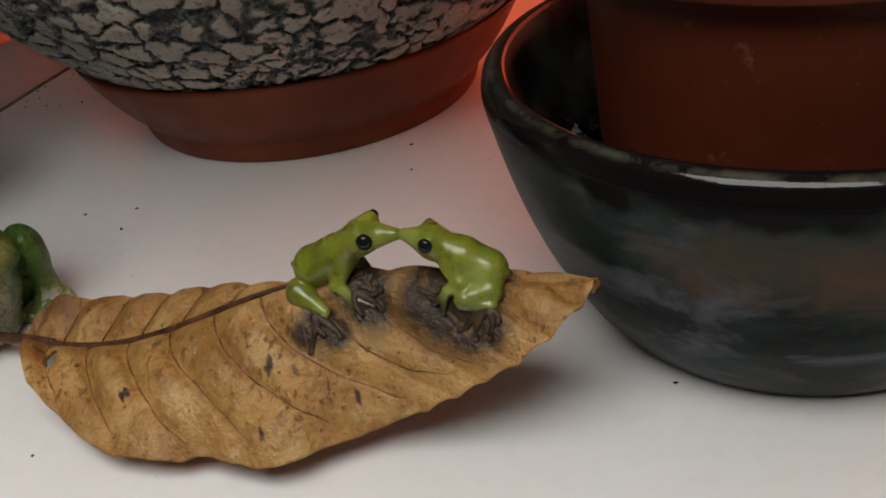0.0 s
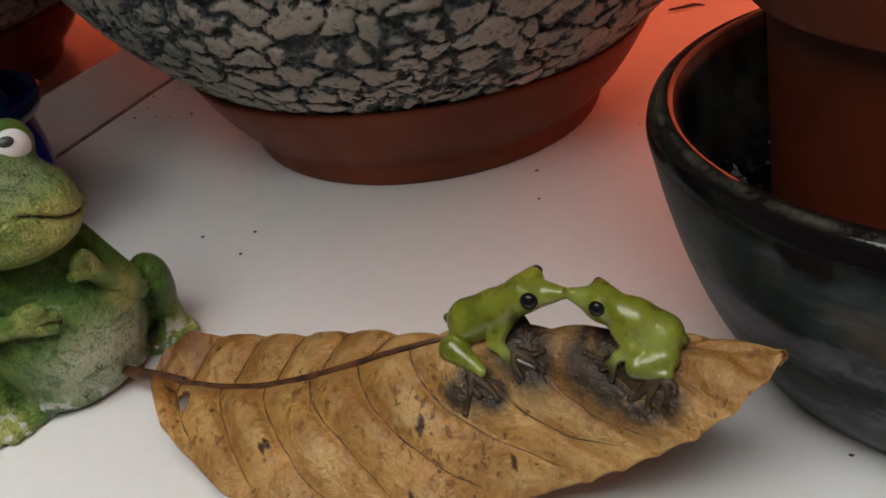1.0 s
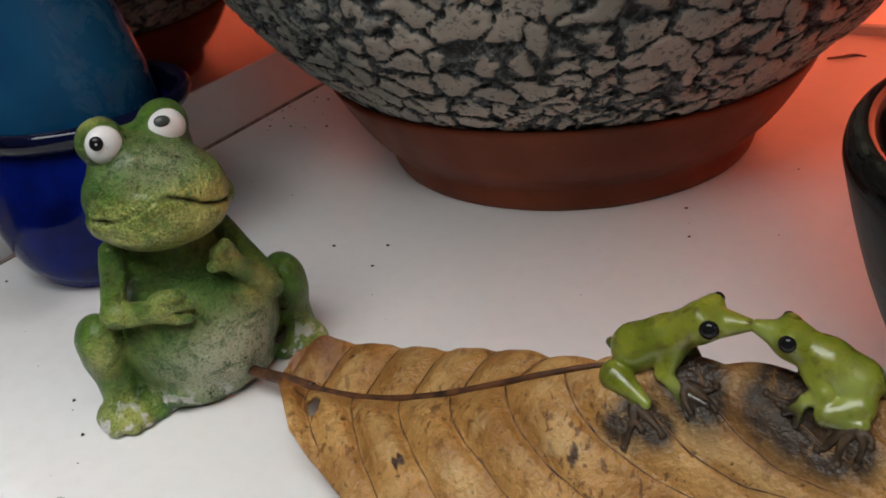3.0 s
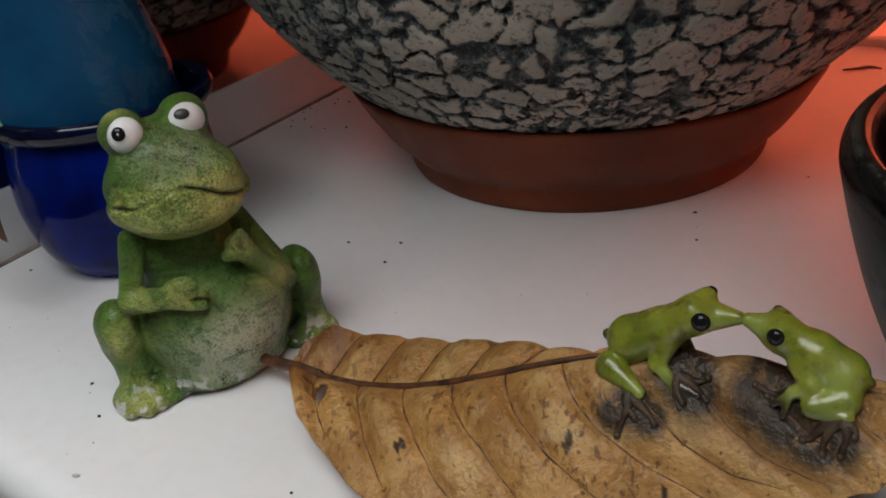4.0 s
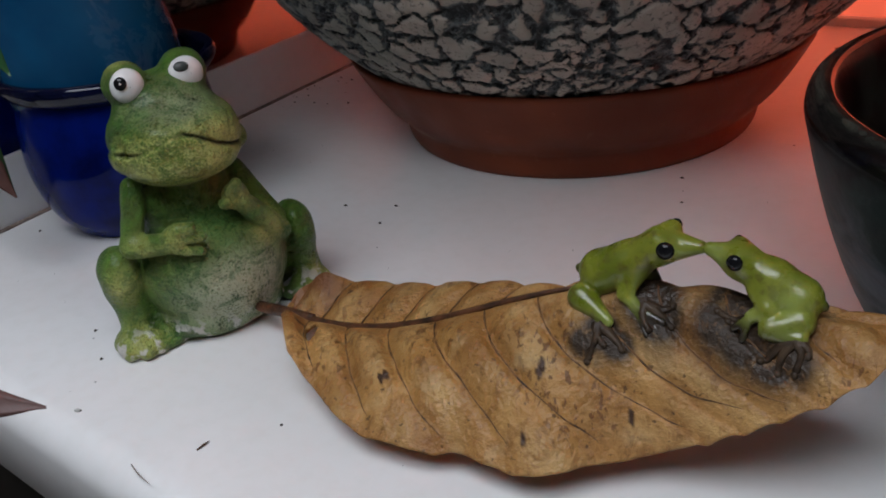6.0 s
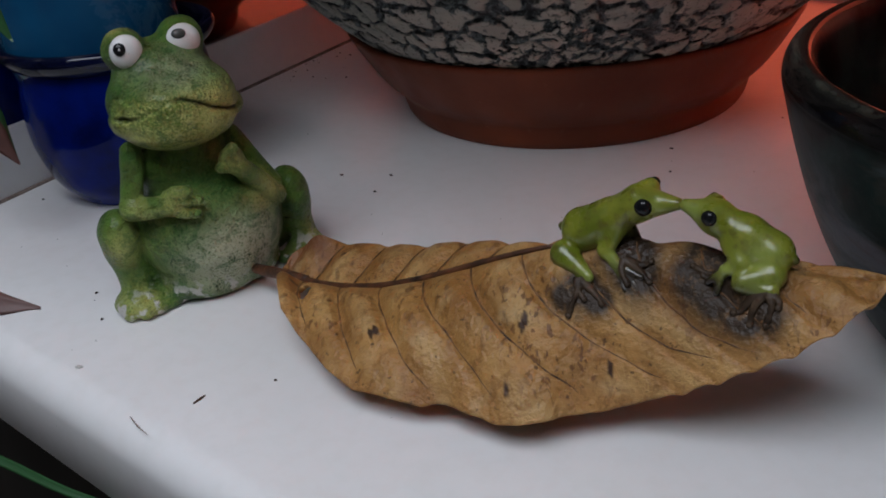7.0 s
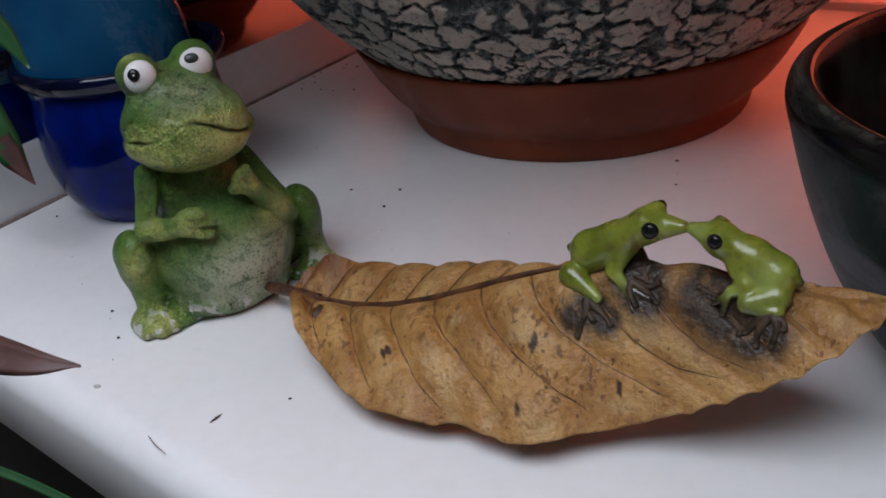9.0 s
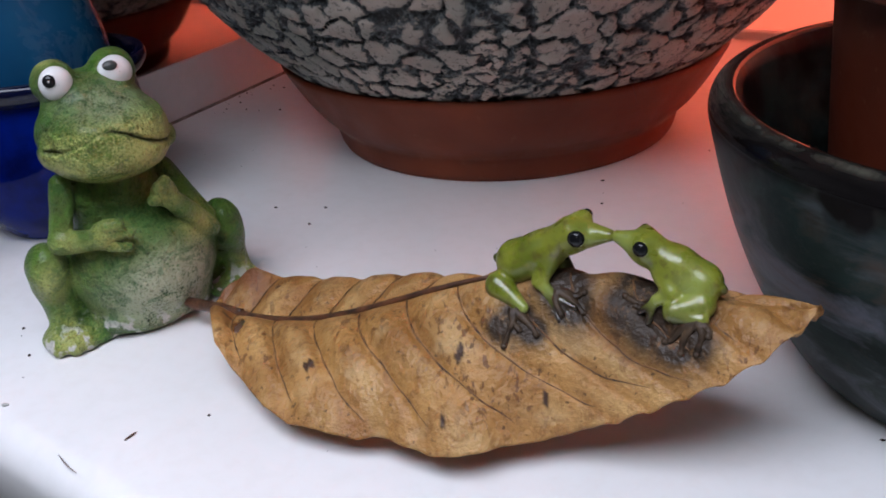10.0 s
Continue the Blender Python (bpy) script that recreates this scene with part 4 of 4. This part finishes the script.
    second = [
        ((2.0, y, 4.66), (1.45, y, 4.98), 0.51, 0.45, 0.2), ((1.45, y, 5.02), (0.75, y, 5.3), 0.42, 0.37, 0.2),
        ((0.75, y, 5.36), (0.1, y - 0.02, 5.51), 0.4, 0.15, 0.16), ((0.74, y - 0.24, 5.45), (0.74, y - 0.26, 5.45), 0.24, 0.22, 0.1), ((0.66, y + 0.22, 5.52), (0.66, y + 0.24, 5.54), 0.24, 0.22, 0.1),
        ((2.12, y - 0.38, 4.32), (1.58, y - 0.62, 4.2), 0.33, 0.24, 0.12), ((1.55, y - 0.66, 4.14), (2.2, y - 0.66, 4.1), 0.2, 0.18, 0.05),
        ((1.2, y - 0.28, 4.86), (1.46, y - 0.46, 4.56), 0.22, 0.2, 0.12), ((1.46, y - 0.46, 4.53), (1.16, y - 0.52, 4.34), 0.19, 0.14, 0.06), ((1.16, y - 0.52, 4.3), (0.82, y - 0.6, 4.02), 0.11, 0.08, 0.05), ((1.1, y - 0.54, 4.25), (1.05, y - 0.75, 3.88), 0.09, 0.08, 0.05),
        ((1.1, y + 0.3, 4.8), (0.95, y + 0.45, 4.05), 0.2, 0.16, 0.1), ((2.5, y - 0.05, 4.62), (2.52, y - 0.05, 4.6), 0.11, 0.1, 0.04), ((2.1, y + 0.5, 4.3), (1.6, y + 0.6, 4.15), 0.26, 0.2, 0.1),
    ]
    frog = part("frog", kissing_frog(second, [((0.74, y - 0.41, 5.47), 0.18, (-0.1, -1, 0.05)), ((0.6, y + 0.4, 5.6), 0.12, (-0.2, 1, 0.2))],
        [((1.7, y - 1.15, 3.5), 0.95), ((0.85, y - 0.7, 3.9), 0.55), ((0.95, y + 0.45, 4.05), 0.7), ((2.54, y - 0.05, 4.6), 0.14)],
        [((0.3, y - 0.2, 5.4), 0.3), ((1.9, y - 1.0, 4.05), 0.5), ((1.15, y - 0.6, 4.35), 0.3), ((1.9, y - 0.5, 4.8), 0.4)]), (LIME, BLACK), ornament, "small glossy lime-green frog with black eyes")
    frog.matrix_local = KISS
    webbed_feet(frog, (((0.86, 0.56), ((0.857, 0.76), (0.818, 0.66), (0.872, 0.68), (0.838, 0.74))), ((0.818, 0.33), ((0.782, 0.33), (0.8, 0.43), (0.768, 0.27)))))
    foot = leaf_place(0.56, 0.82)
    part("prop", tube("prop", [(foot[0], foot[1] + 1.5, 0.02), (foot[0], foot[1] + 1.4, 0.4), (foot[0], foot[1] + 1.3, 1.5)], [0.5, 0.4, 0.3], 12, 12), STEM, ornament, "small brown foot under the leaf")


leaf_ornament()


# ---- the plant at the side, its blades hanging over the sill ----
def blade(points, widths, material, parent, facing, name="leaf"):
    """A long folded blade along a line, with thickness."""
    line = curve_through(points, 36)
    t = np.linspace(0, 1, 36)
    w = np.interp(t, np.linspace(0, 1, len(widths)), widths)
    along = np.gradient(line, axis=0)
    along /= np.linalg.norm(along, axis=1)[:, None]
    side = np.cross(along, facing)
    side /= np.linalg.norm(side, axis=1)[:, None]
    up = np.cross(side, along)
    v = []
    for k, lift, thick in ((-1, 0.25, 0), (-0.5, 0.06, 0.0), (0, 0, 0.0), (0.5, 0.06, 0.0), (1, 0.25, 0), (0.5, 0.06, 0.05), (0, 0, 0.06), (-0.5, 0.06, 0.05)):
        v.append(line + side * (k * w)[:, None] + up * (lift * w - thick)[:, None])
    v = np.stack(v, 1)
    faces = grid_faces(36, 8, True).tolist() + [list(range(8)), list(range(35 * 8, 36 * 8))[::-1]]
    return part(name, mesh_from(name, v.reshape(-1, 3), faces), material, parent)


def house_plant():
    plant = thing("house_plant", "house plant with green blades and dry brown tips", "plant", pose(0, 0, 0))
    blade([(-9.5, -40.8, 16.5), (-6.2, -39.3, 13.6), (-3.9, -38.3, 11.8), (-2.9, -37.8, 11.05), (-2.35, -37.6, 10.85)], [0.2, 0.3, 0.3, 0.17, 0.01], DRY_BLADE, plant, (0.4, -0.6, 0.7))
    dark = blade([(-21.2, -15.6, 11.0), (-20.2, -15.5, 8.2), (-19.4, -15.4, 6.3), (-18.6, -15.5, 4.7), (-17.9, -15.5, 3.3)], [0.5, 0.8, 0.85, 0.6, 0.02], GREEN_BLADE, plant, (0.45, -0.85, 0.35))
    blade([(-18.75, -15.52, 4.9), (-18.4, -15.56, 4.2), (-17.85, -15.55, 3.2)], [0.45, 0.4, 0.03], DRY_BLADE, dark, (0.45, -0.85, 0.35), "dry_tip")
    blade([(-18.3, -21.6, 13.4), (-16.3, -20.7, 11.5), (-15.2, -20.2, 10.4), (-14.4, -19.9, 9.7), (-13.9, -19.8, 8.6)], [0.5, 0.7, 0.6, 0.35, 0.02], GREEN_BLADE, plant, (0.45, -0.85, 0.35))
    blade([(-18.5, -26.5, 1.6), (-15.8, -25.7, -0.4), (-14.3, -25.3, -1.5), (-12.75, -25.0, -2.8), (-11.1, -24.7, -3.8), (-9.2, -24.6, -4.9)], [0.14, 0.14, 0.13, 0.1, 0.02], GREEN_BLADE, plant, (0.3, -0.6, 0.7))


house_plant()


# ---- crumbs, twigs and stains on the sill ----
def crumbs():
    rng = np.random.default_rng(12)
    spots = [(-6.4, -9.7, 0.07), (-6.7, -11.2, 0.07), (4.2, -7.6, 0.09), (4.1, -9.8, 0.08), (-14.2, -18.8, 0.08), (-13.2, -20.4, 0.07), (-6.6, -23.4, 0.06), (-11.4, 2.6, 0.1), (10.3, -24.2, 0.09), (-20.2, -11.5, 0.07), (8.6, -4.6, 0.05), (-8.4, -9.6, 0.08), (-12.8, -21.6, 0.04), (3.0, -20.0, 0.04)]
    for _ in range(46):
        b, a = rng.uniform(-4, 14), -15.3 + abs(rng.normal(0, 1.6))
        p = recess(a, b, 0)
        spots.append((p.x / CM, p.y / CM, rng.uniform(0.02, 0.085)))
    for _ in range(40):
        spots.append((rng.uniform(-20, 10), rng.uniform(-26, 0), rng.uniform(0.012, 0.03)))
    v, f = [], []
    for x, y, s in spots:
        q = np.array([[1, 0, 0.1], [0.1, 0.9, 0], [-1, 0.1, 0.1], [0, -0.9, 0], [0, 0, 0.8], [0, 0, -0.2]]) * s * rng.uniform(0.6, 1.3, (6, 3)) + (x, y, s * 0.15)
        k = 6 * len(v)
        v.append(q)
        f += [[k + i, k + (i + 1) % 4, k + 4] for i in range(4)] + [[k + (i + 1) % 4, k + i, k + 5] for i in range(4)]
    tagged(part("soil_crumbs", mesh_from("crumbs", np.concatenate(v), f, smooth=False), SOIL), "scattered dark soil crumbs on the white sill", "soil crumbs", kind="stuff")


def twig(points, radius, label, material):
    tagged(part("twig", tube("twig", points, [radius * 0.6, radius, radius * 0.4], 14, 6), material), label, "twig")


crumbs()
twig([(12.2, 8.2, 0.05), (12.9, 8.1, 0.12), (13.5, 8.4, 0.08), (14.0, 8.2, 0.04)], 0.09, "small dry pinkish leaf scrap lying on the sill", GROUT)
twig([(-12.7, -23.0, 0.03), (-12.6, -23.02, 0.05), (-12.5, -22.98, 0.03)], 0.06, "tiny pale grey crumb lying on the sill", WALL)
twig([(-8.5, -24.55, 0.03), (-8.38, -24.35, 0.05), (-8.3, -24.2, 0.05)], 0.03, "tiny dark twig lying on the sill", STEM)
twig([(-10.0, -25.2, 0.03), (-9.6, -25.6, 0.04), (-9.2, -25.9, 0.03)], 0.022, "thin pale grey twig lying on the sill", GROUT)
